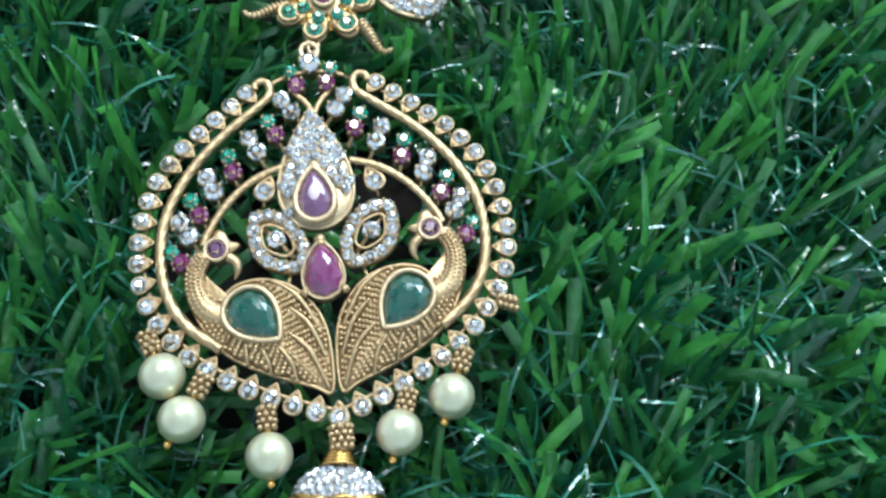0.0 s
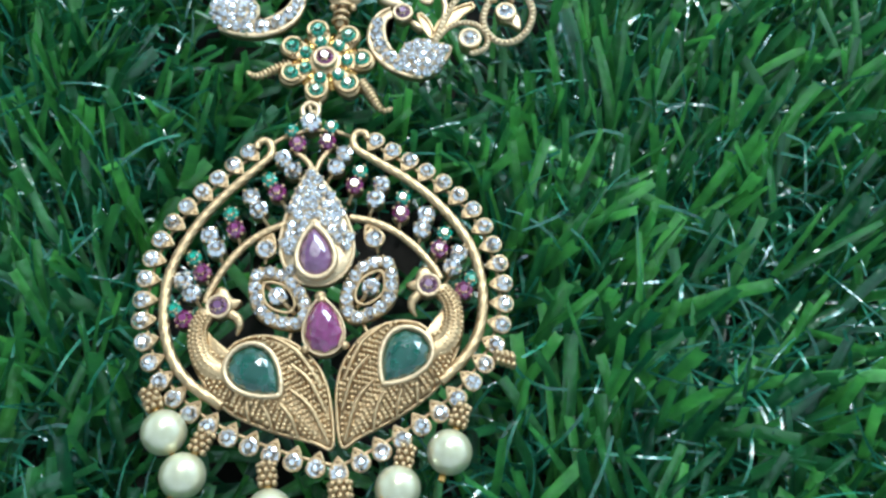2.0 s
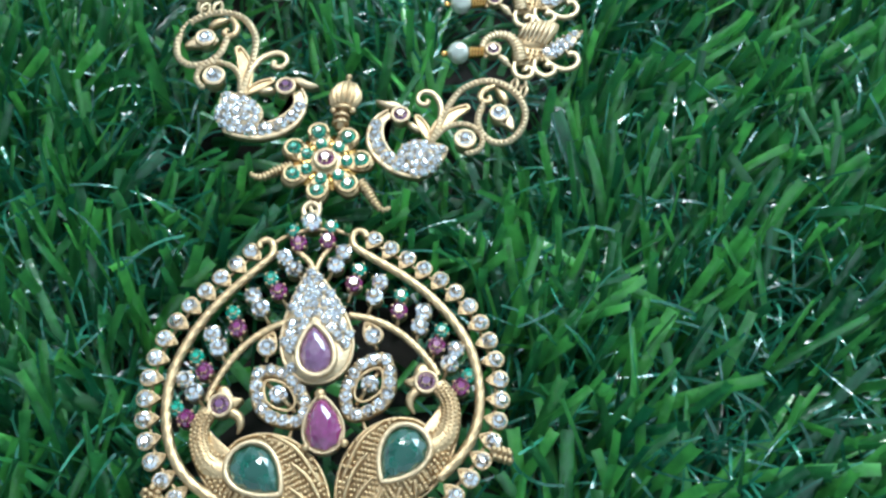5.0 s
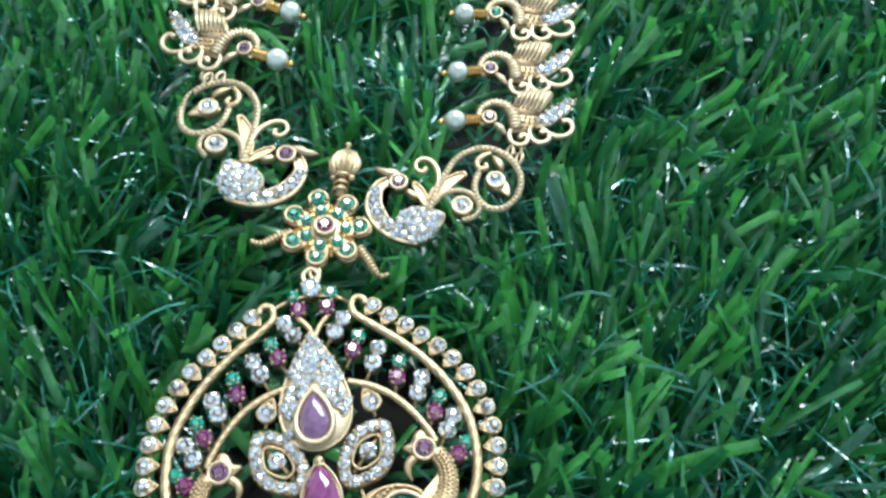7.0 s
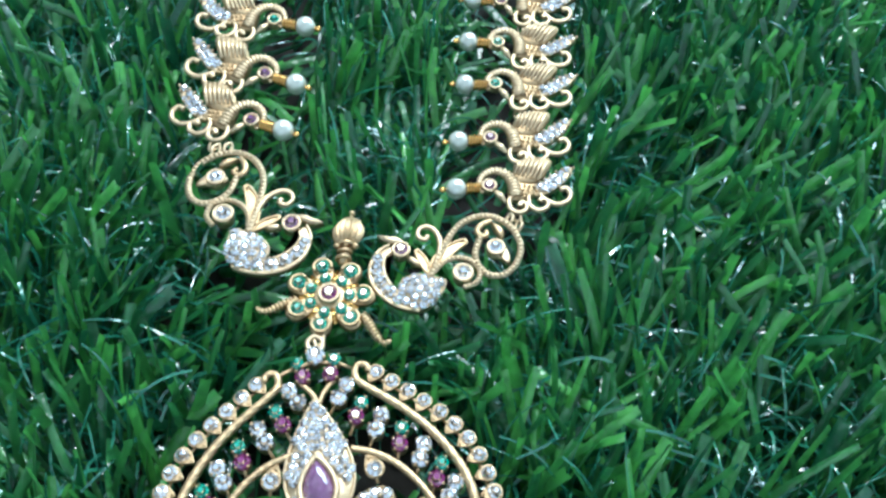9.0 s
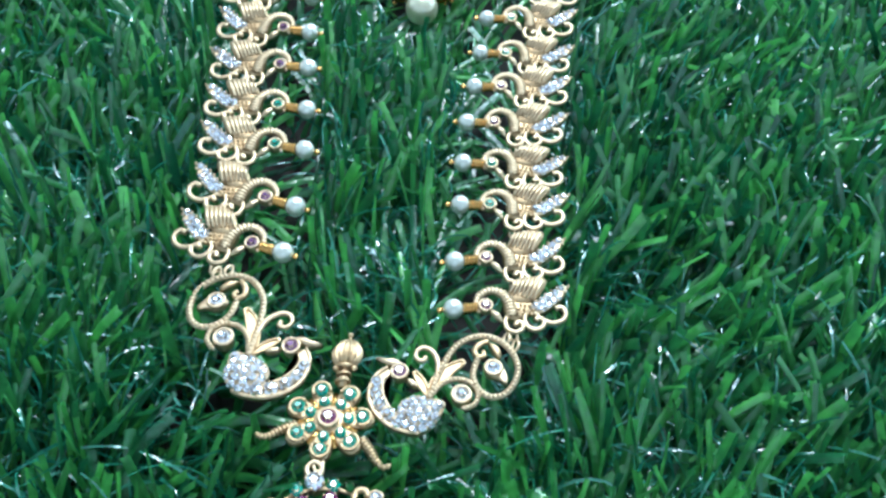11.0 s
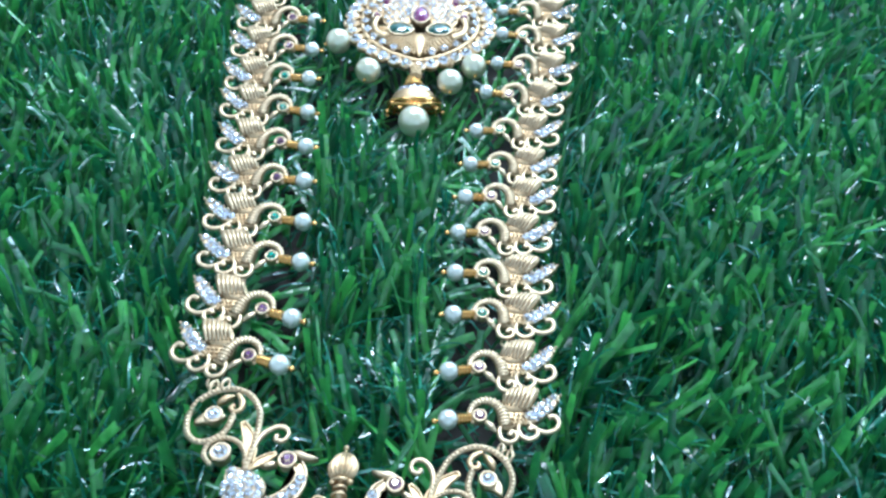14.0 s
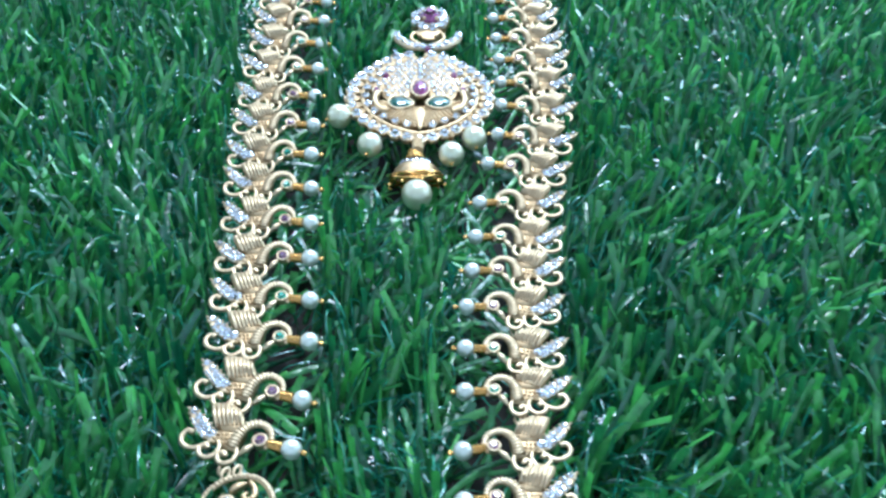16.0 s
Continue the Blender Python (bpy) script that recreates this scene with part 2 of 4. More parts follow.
def moved(o, x, y, turn=0.0, size=1.0, mirror=1):
    a = radians(turn)
    o = np.asarray(o, float)
    return np.stack([mirror * (x + size * (o[:, 0] * math.cos(a) - o[:, 1] * math.sin(a))), y + size * (o[:, 0] * math.sin(a) + o[:, 1] * math.cos(a))], 1)


def gem(outline, high, geo=None, table=0.55, sink=0.0):
    """A faceted stone: girdle, crown and table over an outline round 0, 0."""
    geo = geo or Geo()
    o = np.asarray(outline, float)
    n = len(o)
    c = o.mean(0)
    half = (o + np.roll(o, -1, 0)) / 2
    v = [(*p, -sink) for p in o] + [(*(c + (p - c) * 0.97), 0.15 * high) for p in o]
    v += [(*(c + (p - c) * (table + 1) / 2 * 1.02), 0.66 * high) for p in half] + [(*(c + (p - c) * table), high) for p in o]
    f = []
    for k in range(n):
        j = (k + 1) % n
        f += [(k, j, n + j, n + k), (n + k, n + j, 2 * n + k), (2 * n + k, n + j, 2 * n + j), (2 * n + k, 2 * n + j, 3 * n + j), (2 * n + (k - 1) % n, 2 * n + k, 3 * n + k)]
    f.append(tuple(3 * n + k for k in range(n)))
    return geo.add(v, f)


def step_gem(outline, high, table=0.36, sink=0.4):
    """A large stone with two rows of sloping crown facets round a small table."""
    o = np.asarray(outline, float)
    n, c = len(o), o.mean(0)
    half = (o + np.roll(o, -1, 0)) / 2
    rings = ((o, 1.0, -sink), (o, 0.98, 0.1 * high), (half, 0.80, 0.8 * high), (o, 0.60, 1.22 * high), (half, table, 1.5 * high))
    v = [(*(c + (p - c) * q), z) for ring, q, z in rings for p in ring]
    f = [(k, (k + 1) % n, n + (k + 1) % n, n + k) for k in range(n)]
    for i in (1, 2, 3):
        for k in range(n):
            j = (k + 1) % n
            lo, hi = i * n, (i + 1) * n
            f += [(lo + k, lo + j, hi + k), (lo + j, hi + j, hi + k)] if i != 2 else [(lo + k, lo + j, hi + j), (lo + k, hi + j, hi + k)]
    f.append(tuple(4 * n + k for k in range(n)))
    return Geo().add(v, f)


def circle(r, n=16, x=0.0, y=0.0):
    return np.array([(x + r * math.cos(2 * math.pi * k / n), y + r * math.sin(2 * math.pi * k / n)) for k in range(n)])


def closed3(o, z):
    o = np.asarray(o, float)[:, :2]
    return np.array([(*p, z) for p in o] + [(*o[0], z)])


def inside(p, poly):
    x, y = p[0], p[1]
    hit = False
    for (x0, y0), (x1, y1) in zip(poly[:, :2], np.roll(poly[:, :2], -1, 0)):
        if (y0 > y) != (y1 > y) and x < (x1 - x0) * (y - y0) / (y1 - y0) + x0:
            hit = not hit
    return hit


def inset(poly, p):
    """How far a point lies from an outline."""
    a, b = poly[:, :2], np.roll(poly[:, :2], -1, 0)
    d = b - a
    t = np.clip(((p - a) * d).sum(1) / np.maximum((d * d).sum(1), 1e-9), 0, 1)
    return np.linalg.norm(a + d * t[:, None] - p, axis=1).min()


# ---- the setting ----
BASE = -25.0


def box(name, x0, x1, y0, y1, z0, z1, mat, label):
    v = [(x, y, z) for z in (z0, z1) for y in (y0, y1) for x in (x0, x1)]
    f = [(0, 2, 3, 1), (4, 5, 7, 6), (0, 1, 5, 4), (2, 6, 7, 3), (0, 4, 6, 2), (1, 3, 7, 5)]
    return tagged(new(name, mesh_of(name, Geo().add(v, f), mat, False)), label, name.split("_")[0], kind="structure")


box("floor", -1200, 1200, -1200, 1200, BASE - 110, BASE - 8, WALL, "plain pale floor under the turf mat")
box("wall_north", -1200, 1200, 1200, 1300, BASE - 8, 1700, WALL, "plain pale room wall")
box("wall_south", -1200, 1200, -1300, -1200, BASE - 8, 1700, WALL, "plain pale room wall")
box("wall_east", 1200, 1300, -1200, 1200, BASE - 8, 1700, WALL, "plain pale room wall")
box("wall_west", -1300, -1200, -1200, 1200, BASE - 8, 1700, WALL, "plain pale room wall")
box("ceiling", -1300, 1300, -1300, 1300, 1700, 1800, WALL, "plain pale room ceiling")
box("ground", -340, 370, -270, 510, BASE - 8, BASE, BACKING, "near-black brown backing of the artificial turf mat, showing as shade under the jewellery")

# ---- stones and their settings ----
GEM = {m.name: mesh_of("stone", gem(circle(1.0, 8), 0.72, table=0.34 if m is CLEAR else 0.42, sink=0.3), m, False) for m in (CLEAR, RUBY, PLUM, EMERALD)}
cup = plate(circle(1.04, 12), -1.6, -0.05, bevel=0.1)
for k in range(4):
    grain(1.02 * math.cos(0.8 + k * math.pi / 2), 1.02 * math.sin(0.8 + k * math.pi / 2), 0.16, 0.24, cup)
CLAW = mesh_of("claw_setting", cup, GOLD)
ring = plate(circle(1.2, 14), -1.4, -0.15, bevel=0.1)
tube(closed3(circle(1.16, 18), 0.12), 0.24, 7, flat=1.4, closed=True, geo=ring)
BEZEL = mesh_of("bezel", ring, PALE)
drop = plate(moved(tear(3.8, 2.8, 22), 0, 0.3), -1.0, -0.05, bevel=0.2)
tube(closed3(moved(tear(3.75, 2.7, 26), 0, 0.3), 0.0), 0.2, 6, closed=True, geo=drop)
for x, y in ((0.85, 0.6), (-0.85, 0.6), (0.9, -0.95), (-0.9, -0.95), (0, 1.6)):
    grain(x, y, 0.2, 0.27, drop)
PEAR = mesh_of("pear_setting", drop, GOLD)


def set_stone(parent, x, y, z, r, mat, kind="claw", turn=0.0):
    """A stone in its metal setting, as a part with the stone under it."""
    base = {"claw": CLAW, "bezel": BEZEL, "pear": PEAR}[kind]
    holder = piece(base.name.split(".")[0], base, parent, x, y, z, turn, r)
    s = piece("stone", GEM[mat.name], holder, 0, -0.3 if kind == "pear" else 0, 0.05, size=1.38 if kind == "pear" else 1.12)
    s.rotation_euler = (random.uniform(-0.16, 0.16), random.uniform(-0.16, 0.16), random.uniform(0, 3)) if mat is CLEAR else (0, 0, 0)
    s["label"] = {"clear_crystal": "clear cut crystal", "ruby_stone": "pink ruby stone", "plum_stone": "dark plum stone", "emerald_stone": "green emerald stone"}[mat.name]
    return holder


def pave(parent, name, outline, z, r, gap, mat=GOLD, holes=(), margin=1.0, thick=2.0, dome=0.0, rim=0.3):
    """A plate set all over with small clear stones."""
    o = np.asarray(outline)[:, :2]
    g = plate(o, z - thick, z, dome=dome * 0.9)
    tube(closed3(o, z), rim, 6, closed=True, geo=g)
    c = o.mean(0)
    far = np.linalg.norm(o - c, axis=1).max()
    spots = []
    rows = int(far * 2 / (gap * 0.87)) + 2
    for i in range(-rows, rows):
        for j in range(-rows, rows):
            p = c + np.array([(j + 0.5 * (i % 2)) * gap + random.uniform(-0.1, 0.1) * gap, i * gap * 0.87 + random.uniform(-0.1, 0.1) * gap])
            if inside(p, o) and inset(o, p) > r * margin and all(not inside(p, h) and inset(h, p) > r * 0.9 for h in holes):
                spots.append(p)
    for p in spots:
        lift = z + dome * (1 - min(1, np.linalg.norm(p - c) / far) ** 2)
        for k in range(3):
            grain(p[0] + gap * 0.55 * math.cos(k * 2.1 + 0.5), p[1] + gap * 0.55 * math.sin(k * 2.1 + 0.5), lift + 0.25, 0.22 * r / 0.8, g)
    ob = part(name, g, mat, parent, "gold plate set with small clear stones")
    for p in spots:
        lift = z + dome * (1 - min(1, np.linalg.norm(p - c) / far) ** 2)
        s = piece("stone", GEM[CLEAR.name], ob, p[0], p[1], lift + 0.22, 0, r * 1.06)
        s.rotation_euler = (random.uniform(-0.2, 0.2), random.uniform(-0.2, 0.2), random.uniform(0, 3))
    return ob


def drop_stone(parent, name, length, width, high, mat, x, y, turn, z, label, rim=0.42, slim=0.7):
    """A large faceted drop in a rolled bezel."""
    g = plate(moved(tear(length + 0.9, width + 0.9, 26, slim), x, y, turn), z - 1.8, z - 0.1)
    tube(closed3(moved(tear(length + 0.7, width + 0.7, 40, slim), x, y, turn), z + 0.25), rim, 8, flat=1.2, closed=True, geo=g)
    holder = part("bezel", g, PALE, parent, "rolled gold bezel")
    s = new(name, mesh_of(name, step_gem(tear(length, width, 10, slim), high), mat, False))
    s.parent = holder
    s.matrix_local = pose(x * MM, y * MM, (z + 0.1) * MM, 0, 0, turn)
    tagged(s, label)


BEAD = mesh_of("bead", ball(0, 0, 0, 1.0, None, 5, 8), GOLD)


def hung_pearl(parent, x, y, r, ax, ay, mat, cap_len=4.0, z=-0.5):
    """A granulated cap at ax, ay, and the pearl that hangs from it at x, y, with its gold pin end."""
    d = np.array([x - ax, y - ay])
    d = d / max(np.linalg.norm(d), 0.1)
    n = np.array([-d[1], d[0]])
    g = tube([(ax - d[0] * 1.6, ay - d[1] * 1.6, -0.4), (ax + d[0] * 1.6, ay + d[1] * 1.6, -0.4)], 0.9, 8)
    beads = []
    for i in range(4):
        for j in range(6):
            a = j * math.pi / 3 + i * 0.5
            q = np.array([ax, ay]) + d * (i - 1.5) * 0.95 + n * math.cos(a) * 1.15
            beads.append((q[0], q[1], -0.4 + 1.15 * math.sin(a)))
    cap = part("bead_cap", g, GOLD, parent, "granulated gold cap")
    for q in beads:
        piece("bead", BEAD, cap, *q, 0, 0.55)
    pin = Geo()
    ball(x - d[0] * (r + 0.1), y - d[1] * (r + 0.1), z, 0.7, pin)
    ball(x + d[0] * (r + 0.55), y + d[1] * (r + 0.55), z - 0.4, 0.75, pin)
    tube([(ax, ay, -0.5), (x + d[0] * (r + 0.4), y + d[1] * (r + 0.4), z - 0.3)], 0.28, 6, geo=pin)
    part("pin", pin, BRIGHT, parent)
    part("pearl", ball(x, y, z, r, None, 20, 28), mat, parent, "round cream pearl")


def jhumka(parent, x, y, turn, size, pearl=None, lean=0.0):
    """A small bell: ridged neck, crystal dome, scalloped gold skirt."""
    def at(u, w, z):
        a, b = radians(turn), radians(lean)
        w, z = w * math.cos(b) - (z + 2) / size * math.sin(b), w * size * math.sin(b) + (z + 2) * math.cos(b) - 2
        return (x + size * (u * math.cos(a) - w * math.sin(a)), y + size * (u * math.sin(a) + w * math.cos(a)), z)
    g = Geo()
    for i in range(5):
        line = [at((1.5 + 0.25 * i) * math.cos(b), -0.5 * i + 0.35 * math.sin(b), (1.5 + 0.25 * i) * math.sin(b) * size - 1.5) for b in np.linspace(0, 2 * math.pi, 20)]
        tube(line, 0.32 * size, 6, closed=True, geo=g)
    part("ridged_neck", g, BRIGHT, parent, "ridged gold neck")
    # dome: half a ball squashed along its axis, seen from the side
    v, f = [], []
    rows, sides = 7, 20
    for i in range(rows + 1):
        a = math.pi / 2 * i / rows
        for k in range(sides):
            b = 2 * math.pi * k / sides
            v.append(at(6.2 * math.sin(a) * math.cos(b), -2.2 - 4.6 * (1 - math.cos(a)), 6.2 * math.sin(a) * math.sin(b) * size * 0.8 - 2.0))
    for i in range(rows):
        for k in range(sides):
            p, q = i * sides + k, i * sides + (k + 1) % sides
            f.append((p, q, q + sides, p + sides))
    dome = part("dome", Geo().add(v, f), GOLD, parent, "gold dome set with clear stones")
    for i in range(2, rows + 1 if not lean else 4):
        a = math.pi / 2 * (i - 0.35) / rows
        m = int(6 + 3.2 * i)
        for k in range(m):
            b = 2 * math.pi * (k + 0.5 * (i % 2)) / m
            if math.sin(b) < -0.2:
                continue
            p = at(6.3 * math.sin(a) * math.cos(b), -2.2 - 4.6 * (1 - math.cos(a)), 6.3 * math.sin(a) * math.sin(b) * size * 0.8 - 2.0)
            s = piece("stone", GEM[CLEAR.name], dome, *p, 0, 0.78 * size)
            s.rotation_euler = Euler((0, radians(90) - b, radians(turn) + 0.3 * math.cos(a)))
    skirt = Geo()
    for w, r, q in ((-6.9, 6.5, 0.55), (-8.0, 6.9, 0.4)):
        line = [at(r * math.cos(b), w + 0.4 * math.sin(3 * b), r * math.sin(b) * size * 0.8 - 2.0) for b in np.linspace(0, 2 * math.pi, 50)]
        tube(line, q * size, 7, closed=True, geo=skirt)
    for k in range(9):
        b = 2 * math.pi * k / 9
        line = [at((6.7 + 0.9 * math.sin(c) * 0.4) * math.cos(b + 0.32 * math.cos(c)), -7.6 + 0.9 * math.sin(c), (6.9 + 0.5 * math.sin(c)) * math.sin(b + 0.32 * math.cos(c)) * size * 0.8 - 2.0) for c in np.linspace(0, 2 * math.pi, 14)]
        tube(line, 0.32 * size, 6, closed=True, geo=skirt)
        ball(*at(7.4 * math.cos(b), -9.2, 7.4 * math.sin(b) * size * 0.8 - 2.0), 0.62 * size, skirt)
    part("skirt", skirt, BRIGHT, parent, "polished openwork gold skirt")
    if pearl:
        part("pearl", ball(*pearl, None, 20, 28), PEARL, parent, "large round cream pearl")


# ---- the large peacock pendant ----
OUTER = [(0, -25.8), (6.7, -23.3), (12.9, -20.3), (18.9, -16.7), (23.9, -12), (27.5, -6.4), (29.2, 0.4), (28.7, 7.8), (26.5, 14.6), (22.3, 20.5), (16.8, 25.5), (10.9, 30.5)]
BODY = [(20.6, -0.3), (21.6, -4.6), (19.8, -9.8), (16.2, -14.6), (10.4, -18.1), (3.6, -20.9), (0.75, -22.0), (0.45, -15.5), (1.4, -10.5), (3.4, -7.0), (6.4, -4.3), (10.6, -3.0), (14.4, -3.6), (17.2, -5.6), (18.4, -2.6)]


def mirrored(pts, mx):
    return [(mx * p[0], *p[1:]) for p in pts]


def peacock(parent, mx):
    """One bird of the pair: granulated body, neck, head, crest and beak."""
    body = spline(mirrored(BODY, mx), 0.5, True)
    g = plate(body, -2.4, -0.5, dome=1.5, bevel=0.4)
    tube(closed3(body, -0.35), 0.3, 6, closed=True, geo=g)
    bird = part("peacock_body", g, GOLD, parent, "granulated antique gold peacock")
    seeds = Geo()
    c = np.array([11.4 * mx, -9.6])
    stone = moved(tear(11.4, 8.6, 36), 11.4, -9.6, 138)
    stone[:, 0] *= mx
    o = body[:, :2]
    mid = o.mean(0)
    far = np.linalg.norm(o - mid, axis=1).max()
    ribs = [spline(mirrored(q, mx), 0.3) for q in (
        [(9.0, -3.6, 0.9), (5.0, -6.6, 0.9), (1.9, -12, 0.4)], [(6.2, -8.5, 1.2), (3.4, -11.5, 1.0), (1.2, -16.8, 0.2)], [(6.6, -12.5, 1.2), (3.6, -15.6, 0.9), (1.2, -21.5, 0.0)],
        [(8.2, -14.6, 1.2), (6.6, -17.0, 0.7), (5.8, -20.2, 0.0)], [(10.8, -14.6, 1.1), (10.0, -16.6, 0.6), (9.6, -18.6, 0.0)], [(13.2, -13.6, 0.9), (13.2, -15.2, 0.5), (13.0, -16.8, 0.0)], [(15.4, -11.4, 0.6), (16.2, -13.0, 0.1)])]
    for q in np.arange(1.14, 4.2, 0.16):
        ringed = c + (stone - c) * q
        line = even(closed3(ringed, 0), step=0.88)
        for p in line[:-1]:
            if inside(p, o) and inset(o, p[:2]) > 0.42 and min(np.linalg.norm(r[:, :2] - p[:2], axis=1).min() for r in ribs) > 0.5:
                d = np.linalg.norm(p[:2] - mid) / far
                grain(p[0], p[1], -0.45 + 1.5 * max(0, 1 - (d * 1.15) ** 2), 0.45, seeds)
    part("granulation", seeds, GOLD, bird)
    for r in ribs:
        part("rib", tube(r, [0.25, 0.42, 0.3], 6, flat=1.3), GOLD, bird)
    drop_stone(bird, "emerald", 9.7, 7.2, 0.9, EMERALD_DEEP, 11.5 * mx, -9.5, 138 if mx > 0 else -138, 1.0, "large drop-cut dark green emerald", 0.5)
    # neck, curving up to the head
    neck = spline(mirrored([(15.8, -9.0, -0.3), (19.0, -7.2, 0.0), (20.4, -4.0, 0.2), (20.3, -0.8, 0.3), (18.8, 1.8, 0.3)], mx), 0.35)
    g = tube(neck, [2.2, 2.0, 1.7, 1.5, 1.6], 10, flat=0.7)
    for i in range(0, len(neck) - 2, 2):
        t = neck[i + 1] - neck[i]
        t = t / np.linalg.norm(t)
        w = np.interp(i, [0, len(neck)], [1.8, 1.25])
        for j in (-2, -1, 0, 1, 2):
            p = neck[i] + np.array([-t[1], t[0], 0]) * w * j / 2.3 + t * 0.25 * (j % 2)
            grain(p[0], p[1], p[2] + 1.35 * math.sqrt(max(0.05, 1 - (j / 2.6) ** 2)) - 0.25, 0.36, g)
    part("neck", g, GOLD, bird)
    head = Geo()
    crest = spline(mirrored([(18.2, 3.6), (17.2, 5.9), (15.8, 5.6), (14.9, 3.9), (13.4, 3.2), (15.2, 1.6), (18.2, 1.2)], mx), 0.3, True)
    plate(crest, -1.4, 0.15, head, dome=0.3)
    tube(spline(mirrored([(15.4, 1.2, 0.1), (14.2, 0.2, 0.1), (13.9, -1.2, 0.1), (14.5, -2.6, -0.1)], mx), 0.3), [0.9, 0.85, 0.6, 0.15], 8, geo=head)
    part("head", head, GOLD, bird, "gold head with crest and beak")
    set_stone(parent, 17.0 * mx, 2.3, 0.7, 1.55, PLUM, "bezel")


pendant = thing("pendant", pose(2.5 * MM, -48.1 * MM, 0, 0, 0, 7.135), "large round gold peacock pendant with crystals, stones and pearls", "pendant")
half = spline(OUTER, 0.1)
spots = even(half, count=23)
for mx in (1, -1):
    for i, p in enumerate(spots):
        if i == 0 and mx < 0:
            continue
        k = int(np.argmin(np.linalg.norm(half - p, axis=1)))
        t = half[min(k + 3, len(half) - 1)] - half[max(k - 3, 0)]
        turn = math.degrees(math.atan2(t[1], t[0])) if i else 0
        set_stone(pendant, mx * p[0], p[1], -0.2, 1.0, CLEAR, "pear", turn if mx > 0 else -turn)
    # links between the outer drops and the rim
    g = Geo()
    inner = even(np.array([(q[0] * 0.985, 0.4 + q[1] * 0.98, -0.9) for q in half]), step=0.6)
    tube(inner * (mx, 1, 1) - (0, 0, 0.4), 0.3, 6, geo=g)
    part("outer_gallery", g, GOLD, pendant)
    rim = spline(mirrored([(9.6, 30.9), (9.4, 32.0), (8.2, 32.5), (7.2, 31.6), (7.4, 29.4), (10.2, 26.9), (15.2, 22.8), (19.7, 18.1), (23.0, 13.1), (25.1, 8.2), (25.8, 3.0), (25.5, -2.0), (24.1, -6.4), (21.4, -10.2), (17.0, -13.7)], mx), 0.18)
    part("rope_rim", tube(rim, [0.6, 0.75, 0.8, 0.85, 0.85, 0.9], 16, ropes=5, twist=2.4, deep=0.09), GOLD, pendant, "twisted gold rim")
    arc = spline(mirrored([(5.2, 16.2), (9.2, 14.9), (12.8, 12.6), (15.9, 9.3), (18.3, 5.6), (19.2, 3.4)], mx), 0.18)
    part("rope_arc", tube(arc, [0.6, 0.65, 0.6], 16, ropes=5, twist=2.4, deep=0.09), GOLD, pendant)
    for (gx, gy), (rx, ry) in (((3.5, 34.1), (2.6, 31.2)), ((7.8, 24.8), (6.6, 22.1)), ((14.6, 19.0), (13.9, 16.0)), ((20.9, 11.6), (19.6, 8.8)), ((24.3, 2.9), (22.7, 1.0))):
        set_stone(pendant, mx * gx, gy, -0.1, 1.22, EMERALD)
        set_stone(pendant, mx * rx, ry, 0.15, 1.42, RUBY)
        d = np.array([rx - gx, ry - gy]) / math.hypot(rx - gx, ry - gy)
        if gx > 4:
            part("stem", tube([(mx * (gx - 1.9 * d[0]), gy - 1.9 * d[1], -0.9), (mx * (rx + 3.4 * d[0]), ry + 3.4 * d[1], -0.9)], 0.34, 6), GOLD, pendant)
    for (gx, gy), (rx, ry) in (((5.3, 28.6), (3.7, 26.2)), ((11.1, 21.9), (9.9, 19.3)), ((18.2, 15.4), (17.2, 12.8)), ((22.8, 7.8), (21.4, 5.4))):
        set_stone(pendant, mx * gx, gy, 0.0, 1.4, CLEAR)
        set_stone(pendant, mx * rx, ry, 0.0, 1.45, CLEAR)
        d = np.array([rx - gx, ry - gy]) / math.hypot(rx - gx, ry - gy)
        part("stem", tube([(mx * (gx - 1.9 * d[0]), gy - 1.9 * d[1], -0.9), (mx * (rx + 3.8 * d[0]), ry + 3.8 * d[1], -0.9)], 0.34, 6), GOLD, pendant)
    # crystal leaf with an open middle
    loop = spline(mirrored([(10.7, 7.3), (8.2, 7.5), (5.9, 6.3), (4.2, 3.9), (3.4, 1.0), (4.1, -1.5), (7.2, -1.2), (10.0, 0.5), (11.1, 3.6)], mx), 0.3, True)
    g = tube(loop - (0, 0, 0.5), 1.2, 8, flat=0.55, closed=True)
    hole = spline(mirrored([(9.6, 5.9), (6.3, 4.9), (4.9, 1.8), (6.4, 0.4), (9.5, 2.2)], mx), 0.3, True)
    tube(hole, 0.24, 6, closed=True, geo=g)
    tube([(mx * 5.0, 0.2, -0.8), (mx * 10.2, 6.6, -0.8)], 0.4, 6, geo=g)
    for p in even(loop, count=27)[1::2]:
        out = p - (mx * 7.3, 3.1, 0)
        out = out / np.linalg.norm(out)
        for k in (-0.85, 0.85):
            grain(p[0] + k * out[0], p[1] + k * out[1], 0.35, 0.3, g)
    leaf = part("crystal_leaf", g, GOLD, pendant, "openwork leaf edged with clear stones")
    for p in even(loop, count=14)[:-1]:
        set_stone(leaf, p[0], p[1], 0.2, 0.98, CLEAR, "claw", random.uniform(0, 90))
    set_stone(pendant, mx * 7.6, 3.3, 0.1, 1.4, CLEAR)
    set_stone(pendant, mx * 8.9, 12.3, -0.1, 1.15, CLEAR, "pear", mx * 25)
    part("stem", tube([(mx * 8.4, 14.8, -0.9), (mx * 9.4, 9.6, -0.9)], 0.32, 6), GOLD, pendant)
    part("stem", tube([(mx * 5.6, -2.0, -0.9), (mx * 6.6, -5.2, -0.9)], 0.32, 6), GOLD, pendant)
